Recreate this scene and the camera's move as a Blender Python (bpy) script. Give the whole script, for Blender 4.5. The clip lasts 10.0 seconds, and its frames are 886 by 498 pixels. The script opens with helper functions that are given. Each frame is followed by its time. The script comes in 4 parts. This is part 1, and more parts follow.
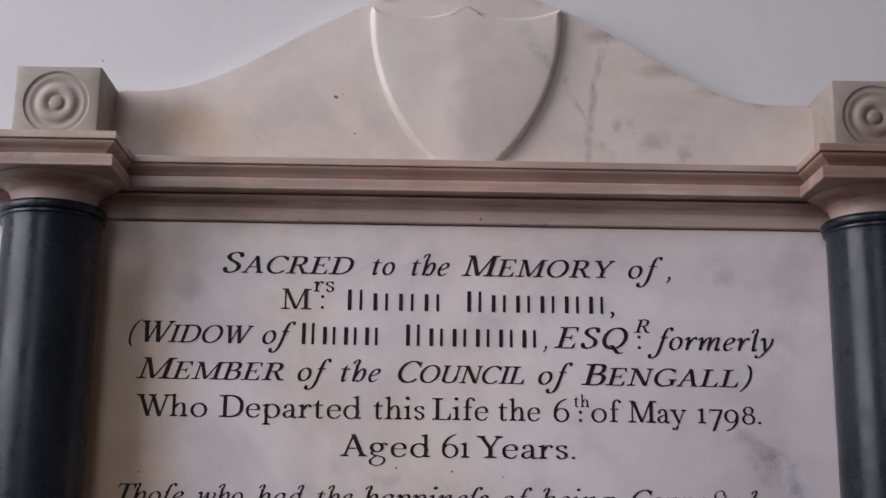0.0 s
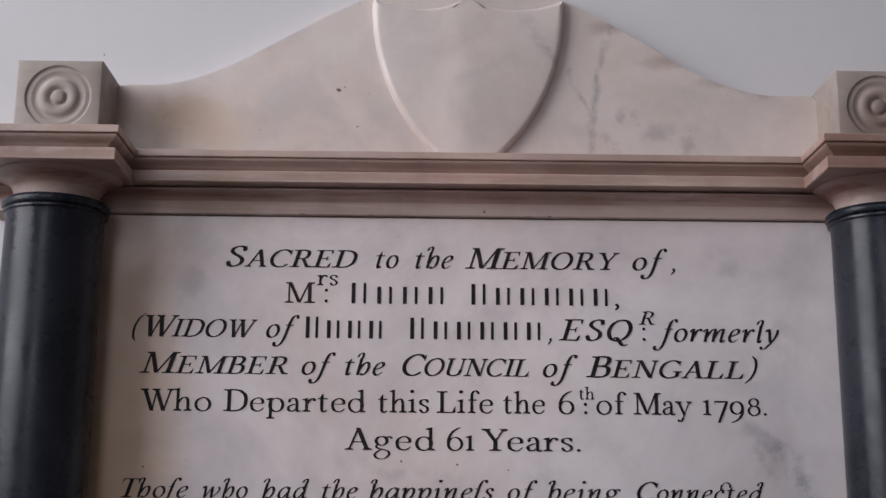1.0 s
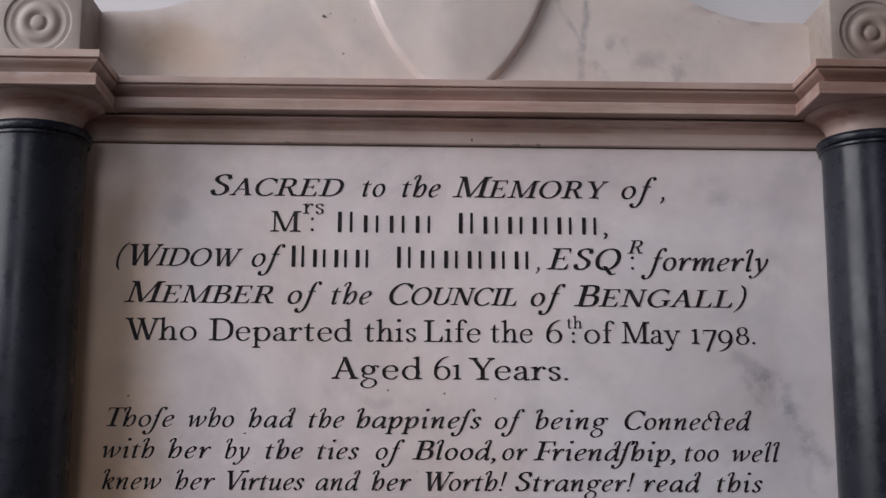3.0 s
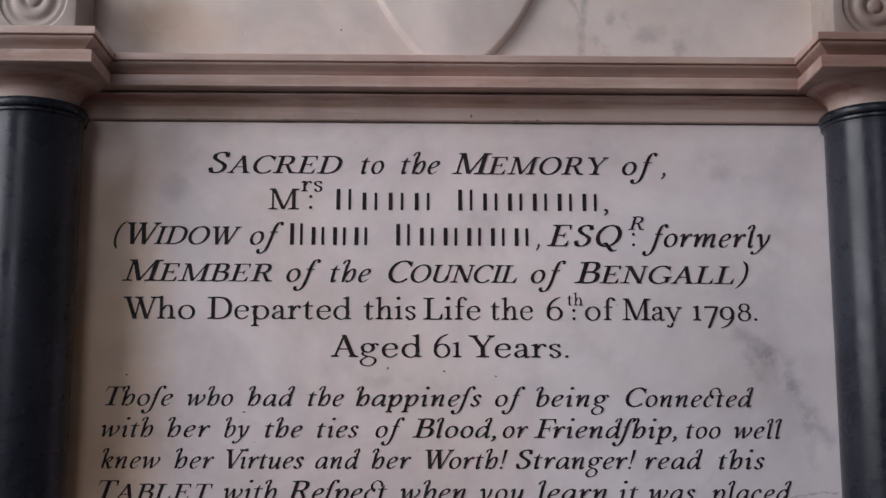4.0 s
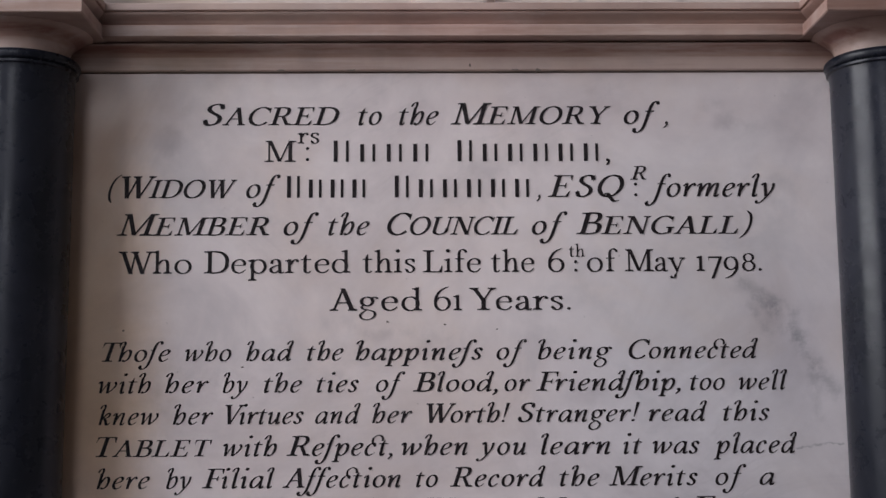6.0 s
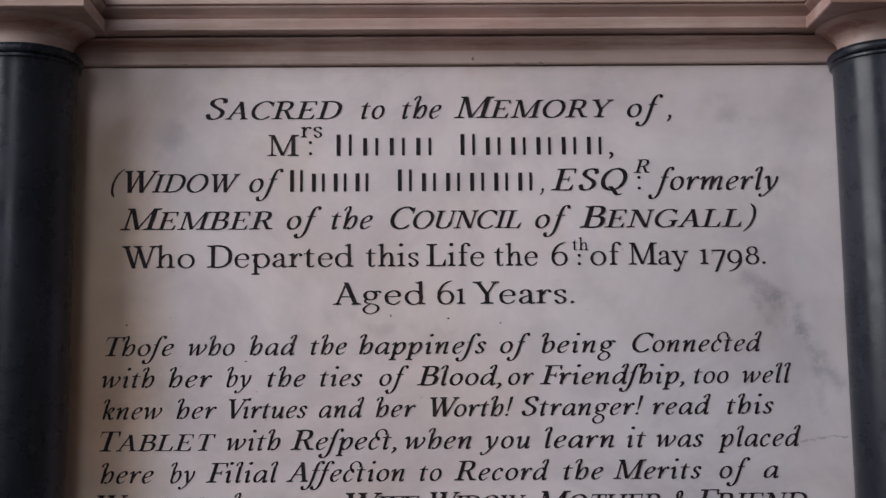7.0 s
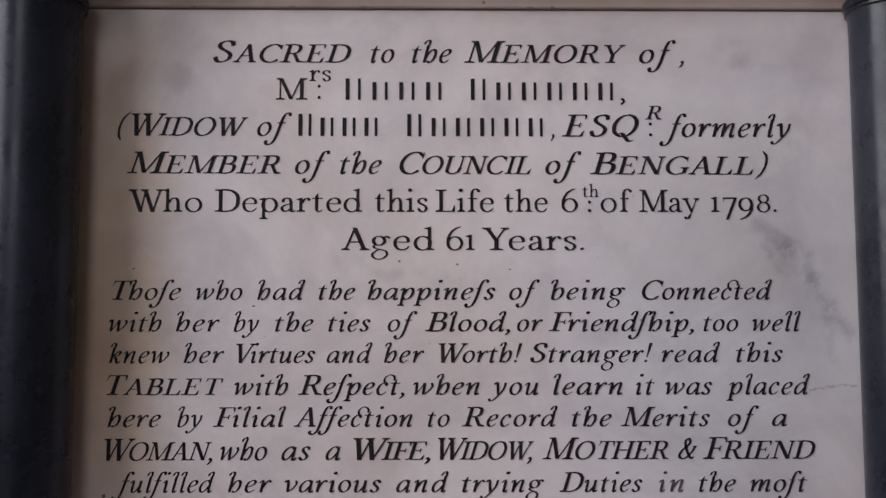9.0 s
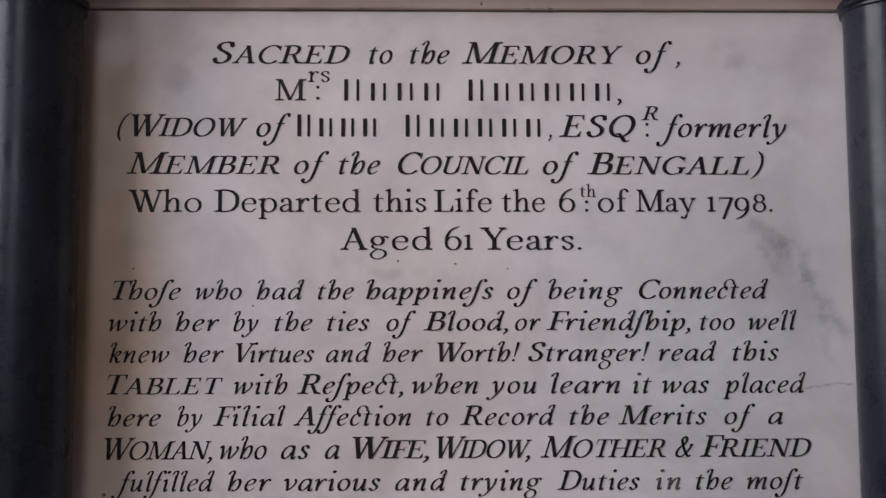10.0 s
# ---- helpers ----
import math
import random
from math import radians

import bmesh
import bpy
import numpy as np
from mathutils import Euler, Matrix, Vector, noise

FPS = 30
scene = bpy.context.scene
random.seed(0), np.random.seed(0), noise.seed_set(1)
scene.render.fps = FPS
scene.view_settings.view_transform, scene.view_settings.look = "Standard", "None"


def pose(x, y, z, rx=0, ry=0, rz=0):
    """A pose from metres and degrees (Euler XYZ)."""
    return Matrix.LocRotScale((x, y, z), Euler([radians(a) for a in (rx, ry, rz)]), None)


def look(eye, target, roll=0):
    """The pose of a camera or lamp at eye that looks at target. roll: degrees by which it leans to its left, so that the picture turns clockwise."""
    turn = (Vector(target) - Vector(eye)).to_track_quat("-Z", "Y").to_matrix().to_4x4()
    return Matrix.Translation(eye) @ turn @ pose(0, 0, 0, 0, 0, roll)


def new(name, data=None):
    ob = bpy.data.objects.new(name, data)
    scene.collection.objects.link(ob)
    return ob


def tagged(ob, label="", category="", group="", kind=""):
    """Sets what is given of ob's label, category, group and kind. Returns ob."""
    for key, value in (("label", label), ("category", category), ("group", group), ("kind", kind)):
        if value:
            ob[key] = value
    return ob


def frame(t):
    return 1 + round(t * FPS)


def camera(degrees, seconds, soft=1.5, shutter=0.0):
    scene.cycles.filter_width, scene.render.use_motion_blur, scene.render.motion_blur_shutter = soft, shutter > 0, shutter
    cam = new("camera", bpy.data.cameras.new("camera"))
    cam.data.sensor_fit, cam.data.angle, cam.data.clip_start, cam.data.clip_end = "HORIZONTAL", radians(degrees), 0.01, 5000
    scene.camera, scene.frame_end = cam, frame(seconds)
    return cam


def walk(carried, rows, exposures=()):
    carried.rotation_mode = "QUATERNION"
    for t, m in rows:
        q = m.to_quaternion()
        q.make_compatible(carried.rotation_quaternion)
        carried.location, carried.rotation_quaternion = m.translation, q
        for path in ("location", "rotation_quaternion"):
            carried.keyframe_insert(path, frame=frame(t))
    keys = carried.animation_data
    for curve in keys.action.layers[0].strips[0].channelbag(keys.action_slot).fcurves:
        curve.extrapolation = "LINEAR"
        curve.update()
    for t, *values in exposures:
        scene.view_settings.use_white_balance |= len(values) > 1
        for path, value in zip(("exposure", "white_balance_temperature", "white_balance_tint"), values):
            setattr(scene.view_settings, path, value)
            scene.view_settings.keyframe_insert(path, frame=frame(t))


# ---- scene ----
LENS = 39.0
cam = camera(LENS, 10.0, soft=1.5)
ROWS = [
    (0.0, -0.0316, -1.4150, 1.4419, -0.944, 13.019, 0.673),
    (0.1, -0.0320, -1.4143, 1.4416, -0.863, 12.875, 0.668),
    (0.3, -0.0326, -1.4131, 1.4410, -0.731, 12.797, 0.657),
    (0.4, -0.0330, -1.4125, 1.4407, -0.688, 12.862, 0.652),
    (0.5, -0.0333, -1.4119, 1.4404, -0.768, 12.949, 0.647),
    (0.8, -0.0353, -1.4106, 1.4390, -0.827, 12.945, 0.484),
    (0.9, -0.0360, -1.4102, 1.4386, -0.854, 12.854, 0.429),
    (1.0, -0.0367, -1.4098, 1.4381, -0.981, 12.879, 0.375),
    (1.3, -0.0365, -1.4092, 1.4367, -0.819, 13.090, 0.425),
    (1.4, -0.0365, -1.4089, 1.4362, -0.791, 12.957, 0.442),
    (1.5, -0.0364, -1.4087, 1.4357, -0.898, 12.725, 0.459),
    (1.6, -0.0360, -1.4076, 1.4344, -1.081, 12.511, 0.450),
    (1.8, -0.0352, -1.4052, 1.4317, -1.224, 12.044, 0.433),
    (2.0, -0.0344, -1.4029, 1.4290, -1.207, 11.773, 0.415),
    (2.1, -0.0340, -1.4018, 1.4275, -1.186, 11.715, 0.416),
    (2.3, -0.0330, -1.3995, 1.4246, -1.294, 11.391, 0.418),
    (2.4, -0.0325, -1.3984, 1.4231, -1.373, 11.359, 0.419),
    (2.5, -0.0320, -1.3972, 1.4216, -1.460, 11.203, 0.420),
    (2.7, -0.0307, -1.3951, 1.4202, -1.411, 10.848, 0.374),
    (3.8, -0.0233, -1.3834, 1.4127, -1.036, 10.054, 0.120),
    (4.0, -0.0219, -1.3813, 1.4113, -1.043, 9.857, 0.074),
    (4.1, -0.0219, -1.3800, 1.4107, -1.083, 9.845, 0.066),
    (4.2, -0.0218, -1.3787, 1.4102, -1.046, 9.721, 0.058),
    (4.5, -0.0217, -1.3747, 1.4086, -1.216, 9.357, 0.034),
    (4.7, -0.0219, -1.3714, 1.4074, -1.233, 9.275, 0.101),
    (5.0, -0.0223, -1.3664, 1.4055, -1.089, 8.650, 0.201),
    (5.3, -0.0205, -1.3626, 1.4043, -0.977, 8.296, -0.140),
    (5.5, -0.0193, -1.3600, 1.4034, -1.026, 8.305, -0.367),
    (5.6, -0.0195, -1.3598, 1.4031, -1.050, 8.353, -0.379),
    (5.7, -0.0197, -1.3596, 1.4028, -1.027, 8.210, -0.391),
    (6.8, -0.0218, -1.3577, 1.3994, -1.013, 8.183, -0.524),
    (7.0, -0.0222, -1.3573, 1.3988, -0.930, 8.044, -0.549),
    (7.2, -0.0240, -1.3543, 1.3957, -0.977, 7.844, -0.434),
    (7.3, -0.0248, -1.3528, 1.3942, -0.977, 7.574, -0.376),
    (7.5, -0.0266, -1.3498, 1.3910, -1.067, 7.474, -0.261),
    (7.8, -0.0276, -1.3480, 1.3866, -1.025, 7.201, -0.172),
    (8.0, -0.0282, -1.3467, 1.3837, -1.108, 7.289, -0.112),
    (8.3, -0.0316, -1.3459, 1.3834, -1.289, 6.924, -0.066),
    (8.5, -0.0338, -1.3453, 1.3833, -1.285, 6.665, -0.036),
    (8.7, -0.0349, -1.3454, 1.3824, -1.205, 6.479, -0.080),
    (9.0, -0.0365, -1.3455, 1.3812, -1.106, 6.358, -0.146),
    (9.2, -0.0389, -1.3488, 1.3824, -1.301, 6.431, -0.176),
    (9.5, -0.0425, -1.3538, 1.3842, -1.508, 6.381, -0.221),
    (9.8, -0.0418, -1.3535, 1.3800, -1.365, 6.340, -0.238),
    (10.0, -0.0414, -1.3532, 1.3773, -1.386, 6.472, -0.249),
]


def aim(x, y, z, yaw, pitch, roll):
    a, b = radians(yaw), radians(pitch)
    way = Vector((-math.sin(a) * math.cos(b), math.cos(a) * math.cos(b), math.sin(b)))
    return look((x, y, z), Vector((x, y, z)) + way, roll)


walk(cam, [(t, aim(*row)) for t, *row in ROWS])

# ---- light: tall daylit windows in the church's side and end walls ----
world = bpy.data.worlds.new("sky")
scene.world = world
world.use_nodes = True
wn = world.node_tree.nodes
sky = wn.new("ShaderNodeTexSky")
sky.sky_type, sky.sun_disc = "NISHITA", False
sky.sun_elevation, sky.sun_rotation = radians(38), radians(-100)
world.node_tree.links.new(sky.outputs["Color"], wn["Background"].inputs["Color"])
wn["Background"].inputs["Strength"].default_value = 0.1


def window_light(name, place, target, wide, high, power, colour):
    lamp = bpy.data.lights.new(name, "AREA")
    lamp.shape, lamp.size, lamp.size_y, lamp.energy, lamp.color = "RECTANGLE", wide, high, power, colour
    ob = new(name, lamp)
    ob.matrix_world = look(place, target)
    return ob


ROOM_W, ROOM_E, ROOM_S, ROOM_H = -2.4, 4.2, -6.0, 6.6
WIN_W = (-2.75, -0.35, 1.7, 5.6)      # west opening: y from, y to, z from, z to
WIN_S = (-2.2, -0.6, 2.2, 5.6)      # south opening: x from, x to, z from, z to
WEST_Y, SOUTH_X = (WIN_W[0] + WIN_W[1]) / 2, (WIN_S[0] + WIN_S[1]) / 2
window_light("west_daylight", (ROOM_W - 0.2, WEST_Y, 3.65), (0, WEST_Y, 3.65), 2.4, 3.9, 168, (0.95, 0.94, 1.0))
window_light("south_daylight", (SOUTH_X, ROOM_S - 0.2, 3.9), (SOUTH_X, 0, 3.9), 1.6, 3.4, 46, (0.97, 0.95, 1.0))


# ---- materials ----
def material(name, rough=0.6, metal=0.0):
    m = bpy.data.materials.new(name)
    m.use_nodes = True
    nt = m.node_tree
    b = nt.nodes["Principled BSDF"]
    b.inputs["Roughness"].default_value, b.inputs["Metallic"].default_value = rough, metal
    return m, nt, b


class Nodes:
    """Short hand for building a node tree."""

    def __init__(self, nt):
        self.nt = nt
        self.pos = nt.nodes.new("ShaderNodeTexCoord").outputs["Object"]

    def put(self, socket, value):
        if hasattr(value, "is_linked"):
            self.nt.links.new(value, socket)
        else:
            socket.default_value = value

    def math(self, op, a, b=0.0, c=0.0, clamp=False):
        n = self.nt.nodes.new("ShaderNodeMath")
        n.operation, n.use_clamp = op, clamp
        for s, v in zip(n.inputs, (a, b, c)):
            self.put(s, v)
        return n.outputs[0]

    def noise(self, scale, detail=4.0, rough=0.55, distort=0.0, stretch=(1, 1, 1), shift=(0, 0, 0)):
        mp = self.nt.nodes.new("ShaderNodeMapping")
        mp.inputs["Scale"].default_value, mp.inputs["Location"].default_value = stretch, shift
        self.put(mp.inputs["Vector"], self.pos)
        n = self.nt.nodes.new("ShaderNodeTexNoise")
        n.inputs["Scale"].default_value, n.inputs["Detail"].default_value = scale, detail
        n.inputs["Roughness"].default_value, n.inputs["Distortion"].default_value = rough, distort
        self.nt.links.new(mp.outputs[0], n.inputs["Vector"])
        return n.outputs["Fac"]

    def ramp(self, value, a, b, lo=0.0, hi=1.0):
        n = self.nt.nodes.new("ShaderNodeMapRange")
        n.interpolation_type = "SMOOTHSTEP"
        for s, v in zip(n.inputs, (value, a, b, lo, hi)):
            self.put(s, v)
        return n.outputs[0]

    def mix(self, fac, a, b, blend="MIX"):
        n = self.nt.nodes.new("ShaderNodeMix")
        n.data_type, n.blend_type = "RGBA", blend
        self.put(n.inputs[0], fac)
        self.put(n.inputs[6], a if hasattr(a, "is_linked") else (*a, 1))
        self.put(n.inputs[7], b if hasattr(b, "is_linked") else (*b, 1))
        return n.outputs[2]

    def bump(self, height, strength, distance, normal=None):
        n = self.nt.nodes.new("ShaderNodeBump")
        n.inputs["Strength"].default_value, n.inputs["Distance"].default_value = strength, distance
        self.put(n.inputs["Height"], height)
        if normal is not None:
            self.put(n.inputs["Normal"], normal)
        return n.outputs[0]

    def xz(self, wander=0.012, scale=9.0):
        """World x and z, made to wander by noise, so that what follows them is never straight."""
        sep = self.nt.nodes.new("ShaderNodeSeparateXYZ")
        self.put(sep.inputs[0], self.pos)
        a = self.math("SUBTRACT", self.noise(scale, 5, 0.65), 0.5)
        b = self.math("SUBTRACT", self.noise(scale, 5, 0.65, shift=(3.1, 1.7, 5.3)), 0.5)
        return self.math("MULTIPLY_ADD", a, wander * 4, sep.outputs[0]), self.math("MULTIPLY_ADD", b, wander * 4, sep.outputs[2])

    def vein(self, xz, x1, z1, x2, z2, wide):
        """1 on a line between two places of the face, fading over its width."""
        dx, dz = x2 - x1, z2 - z1
        px, pz = self.math("SUBTRACT", xz[0], x1), self.math("SUBTRACT", xz[1], z1)
        k = 1 / (dx * dx + dz * dz)
        t = self.math("ADD", self.math("MULTIPLY", px, dx * k), self.math("MULTIPLY", pz, dz * k), clamp=True)
        ex = self.math("MULTIPLY_ADD", t, -dx, px)
        ez = self.math("MULTIPLY_ADD", t, -dz, pz)
        d = self.math("SQRT", self.math("ADD", self.math("MULTIPLY", ex, ex), self.math("MULTIPLY", ez, ez)))
        return self.ramp(d, wide, 0.0)

    def blot(self, xz, x, z, rx, rz):
        """A soft-edged blot round a place."""
        ex = self.math("DIVIDE", self.math("SUBTRACT", xz[0], x), rx)
        ez = self.math("DIVIDE", self.math("SUBTRACT", xz[1], z), rz)
        d = self.math("SQRT", self.math("ADD", self.math("MULTIPLY", ex, ex), self.math("MULTIPLY", ez, ez)))
        return self.ramp(d, 1.0, 0.1)


def marble_material(name, tint, veins=(), blots=(), cloud=0.5, rough=0.42, streaks=0.0, bands=()):
    m, nt, b = material(name, rough)
    n = Nodes(nt)
    dark = tuple(c * f for c, f in zip(tint, (0.74, 0.73, 0.74)))
    big = n.ramp(n.noise(4.2, 6, 0.62, 0.9), 0.38, 0.66)
    col = n.mix(n.math("MULTIPLY", big, cloud), tint, dark)
    warm = n.ramp(n.noise(5.5, 4, 0.6, 0.4, shift=(5, 9, 2)), 0.45, 0.72)
    col = n.mix(n.math("MULTIPLY", warm, 0.45), col, (0.93, 0.84, 0.74), "MULTIPLY")
    smoke = n.ramp(n.noise(9, 5, 0.6, 0.5, shift=(1, 4, 8)), 0.50, 0.74)
    col = n.mix(n.math("MULTIPLY", smoke, 0.42), col, tuple(c * 0.66 for c in (tint[0] * 0.97, tint[1], tint[2] * 1.04)))
    mottle = n.ramp(n.noise(24, 4, 0.6, 0.3, shift=(2, 6, 3)), 0.36, 0.66)
    col = n.mix(n.math("MULTIPLY", mottle, 0.22), col, (0.80, 0.78, 0.80), "MULTIPLY")
    fine = n.ramp(n.noise(38, 5, 0.65), 0.35, 0.75)
    col = n.mix(n.math("MULTIPLY", fine, 0.16), col, tuple(c * 0.8 for c in tint))
    # hair veins that run through the stone
    v = n.math("ABSOLUTE", n.math("SUBTRACT", n.noise(2.3, 6, 0.6, 1.6, shift=(7, 2, 4)), 0.5))
    v = n.math("MULTIPLY", n.ramp(v, 0.018, 0.0), n.ramp(n.noise(2.0, 2), 0.5, 0.66))
    col = n.mix(n.math("MULTIPLY", v, 0.08), col, (0.30, 0.28, 0.29))
    if veins:
        xz = n.xz(0.0075, 20.0)
        breaks = n.ramp(n.noise(30, 5, 0.7), 0.38, 0.64)
        for x1, z1, x2, z2, wide, force in veins:
            k = n.math("MULTIPLY", n.vein(xz, x1, z1, x2, z2, wide), breaks)
            col = n.mix(n.math("MULTIPLY", k, force), col, (0.25, 0.235, 0.245))
    if blots:
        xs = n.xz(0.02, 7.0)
        # each blot multiplies the colour: stains, and shade painted on panel and pediment
        for x, z, rx, rz, colour, force in blots:
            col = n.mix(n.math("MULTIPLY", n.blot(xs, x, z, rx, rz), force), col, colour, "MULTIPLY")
    if streaks:
        # soot drawn out along the mouldings, and worn paler patches
        lines = n.ramp(n.noise(48, 5, 0.65, stretch=(0.07, 1, 1.5)), 0.42, 0.68)
        col = n.mix(n.math("MULTIPLY", lines, streaks), col, (0.66, 0.56, 0.52), "MULTIPLY")
        worn = n.ramp(n.noise(14, 5, 0.65, stretch=(0.5, 1, 1), shift=(4, 1, 9)), 0.54, 0.68)
        col = n.mix(n.math("MULTIPLY", worn, streaks * 0.55), col, (0.60, 0.54, 0.51))
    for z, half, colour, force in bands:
        # dark reddish streaks, torn by noise, drawn out along one moulding
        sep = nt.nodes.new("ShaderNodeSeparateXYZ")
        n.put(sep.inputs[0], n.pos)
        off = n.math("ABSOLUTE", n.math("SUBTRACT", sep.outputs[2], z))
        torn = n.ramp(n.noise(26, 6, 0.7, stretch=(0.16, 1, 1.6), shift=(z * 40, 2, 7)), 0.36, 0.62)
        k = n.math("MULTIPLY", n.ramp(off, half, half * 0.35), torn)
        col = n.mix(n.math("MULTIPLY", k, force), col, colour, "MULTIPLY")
    # specks of dirt
    sp = n.ramp(n.noise(150, 2, 0.5), 0.735, 0.79)
    col = n.mix(n.math("MULTIPLY", sp, 0.35), col, (0.16, 0.14, 0.13))
    nt.links.new(col, b.inputs["Base Color"])
    nt.links.new(n.ramp(n.noise(21, 4), 0.3, 0.7, rough - 0.07, rough + 0.12), b.inputs["Roughness"])
    nt.links.new(n.bump(n.noise(60, 6, 0.6), 0.12, 0.002), b.inputs["Normal"])
    b.inputs["Subsurface Weight"].default_value = 0.0
    return m


SMOKE, SOOT_SHADE = (0.70, 0.69, 0.71), (0.66, 0.60, 0.58)
BROWN, OCHRE, GREYISH = (0.66, 0.54, 0.44), (0.96, 0.83, 0.64), (0.78, 0.77, 0.80)
MARBLE, AGED = (0.827, 0.737, 0.727), (0.66, 0.58, 0.545)
marble_panel = marble_material("panel_marble", MARBLE,
    veins=[(0.330, 1.560, 0.368, 1.532, 0.016, 0.35), (0.368, 1.532, 0.392, 1.494, 0.020, 0.55), (0.392, 1.494, 0.425, 1.440, 0.016, 0.42), (0.338, 1.528, 0.358, 1.505, 0.012, 0.35), (0.402, 1.475, 0.408, 1.415, 0.010, 0.28), (0.355, 1.548, 0.390, 1.525, 0.009, 0.30),
           (0.345, 1.540, 0.372, 1.522, 0.010, 0.40), (0.300, 1.760, 0.345, 1.735, 0.018, 0.18), (-0.285, 1.760, -0.290, 1.680, 0.030, 0.12),
           (-0.120, 1.515, 0.000, 1.500, 0.020, 0.14), (0.385, 1.3776, 0.432, 1.3835, 0.0022, 0.75)],
    # ochre stain; the brown blots beside it paint in the left column's shadow
    blots=[(-0.370, 1.50, 0.10, 0.45, OCHRE, 1.0), (-0.34, 1.40, 0.07, 0.16, OCHRE, 0.5), (-0.40, 1.72, 0.11, 0.16, BROWN, 0.6), (-0.385, 1.56, 0.10, 0.26, (0.80, 0.70, 0.58), 0.6), (-0.40, 1.36, 0.07, 0.26, BROWN, 0.45),
            # wide blots at z 1.80 and 1.755 paint the cornice's soft shade
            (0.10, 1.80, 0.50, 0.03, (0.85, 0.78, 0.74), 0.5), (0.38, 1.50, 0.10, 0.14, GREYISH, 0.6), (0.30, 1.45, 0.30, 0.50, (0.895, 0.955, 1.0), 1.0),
            (0.313, 1.740, 0.020, 0.016, SMOKE, 0.6), (-0.297, 1.720, 0.024, 0.020, SMOKE, 0.6), (0.374, 1.663, 0.022, 0.018, SMOKE, 0.4), (0.328, 1.557, 0.020, 0.016, SMOKE, 0.3), (0.365, 1.521, 0.020, 0.026, SMOKE, 0.35),
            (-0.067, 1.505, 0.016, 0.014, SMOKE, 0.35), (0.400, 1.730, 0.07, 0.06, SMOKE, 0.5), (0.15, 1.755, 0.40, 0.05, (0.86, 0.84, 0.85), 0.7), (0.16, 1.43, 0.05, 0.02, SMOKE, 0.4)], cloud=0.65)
marble_pediment = marble_material("pediment_marble", AGED,
    veins=[(0.1896, 2.044, 0.1747, 1.978, 0.007, 0.50), (0.1747, 1.978, 0.163, 1.876, 0.0075, 0.60), (0.137, 1.985, 0.1637, 1.928, 0.005, 0.45),
           (0.183, 1.900, 0.195, 1.885, 0.012, 0.55), (0.215, 1.930, 0.222, 1.915, 0.008, 0.55), (0.250, 1.915, 0.275, 1.895, 0.016, 0.35),
           (-0.18, 1.88, -0.08, 1.93, 0.018, 0.15)],
    # blots along the curved edge: a dirt rim with the edge's shadow painted in
    blots=[(-0.335, 1.92, 0.065, 0.045, (0.66, 0.55, 0.42), 0.75), (-0.30, 1.90, 0.10, 0.05, OCHRE, 0.5), (-0.38, 1.93, 0.05, 0.04, BROWN, 0.5), (0.20, 2.040, 0.050, 0.016, SOOT_SHADE, 0.9), (0.265, 2.000, 0.055, 0.015, SOOT_SHADE, 0.9), (0.33, 1.972, 0.060, 0.012, SOOT_SHADE, 0.8), (0.375, 1.965, 0.016, 0.018, SMOKE, 0.9),
            (-0.18, 2.060, 0.030, 0.012, SOOT_SHADE, 0.7), (-0.08, 2.090, 0.030, 0.012, SOOT_SHADE, 0.9), (0.10, 2.090, 0.03, 0.012, SOOT_SHADE, 0.9), (0.24, 1.905, 0.018, 0.014, SMOKE, 0.8), (0.27, 1.893, 0.014, 0.018, SMOKE, 0.8), (0.20, 1.925, 0.010, 0.012, SMOKE, 0.8)])
marble_shield = marble_material("shield_marble", AGED,
    veins=[(0.088, 2.042, 0.105, 2.010, 0.014, 0.40), (0.105, 2.010, 0.126, 1.985, 0.008, 0.40), (0.00, 1.965, 0.05, 1.985, 0.012, 0.15)])
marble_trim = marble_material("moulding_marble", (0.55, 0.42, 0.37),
    # darker over both columns and along the right run
    blots=[(0.32, 1.852, 0.26, 0.035, (0.80, 0.70, 0.66), 0.8), (0.02, 1.845, 0.22, 0.05, (0.92, 0.78, 0.76), 0.7), (-0.30, 1.81, 0.13, 0.03, (0.80, 0.74, 0.62), 0.6), (0.47, 1.84, 0.15, 0.07, (0.58, 0.49, 0.47), 1.0), (-0.46, 1.84, 0.15, 0.07, (0.63, 0.57, 0.55), 1.0)], cloud=0.8, streaks=0.5,
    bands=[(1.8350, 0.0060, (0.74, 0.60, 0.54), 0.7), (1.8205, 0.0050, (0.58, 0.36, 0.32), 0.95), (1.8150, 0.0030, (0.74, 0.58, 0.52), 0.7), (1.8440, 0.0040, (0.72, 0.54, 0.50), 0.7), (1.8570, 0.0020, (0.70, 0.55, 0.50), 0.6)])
# the right block is darker and browner than the left
marble_block = marble_material("block_marble", (0.37, 0.32, 0.285), blots=[(0.50, 1.90, 0.10, 0.07, (0.72, 0.62, 0.58), 0.9)], cloud=0.9, rough=0.55, streaks=0.22)


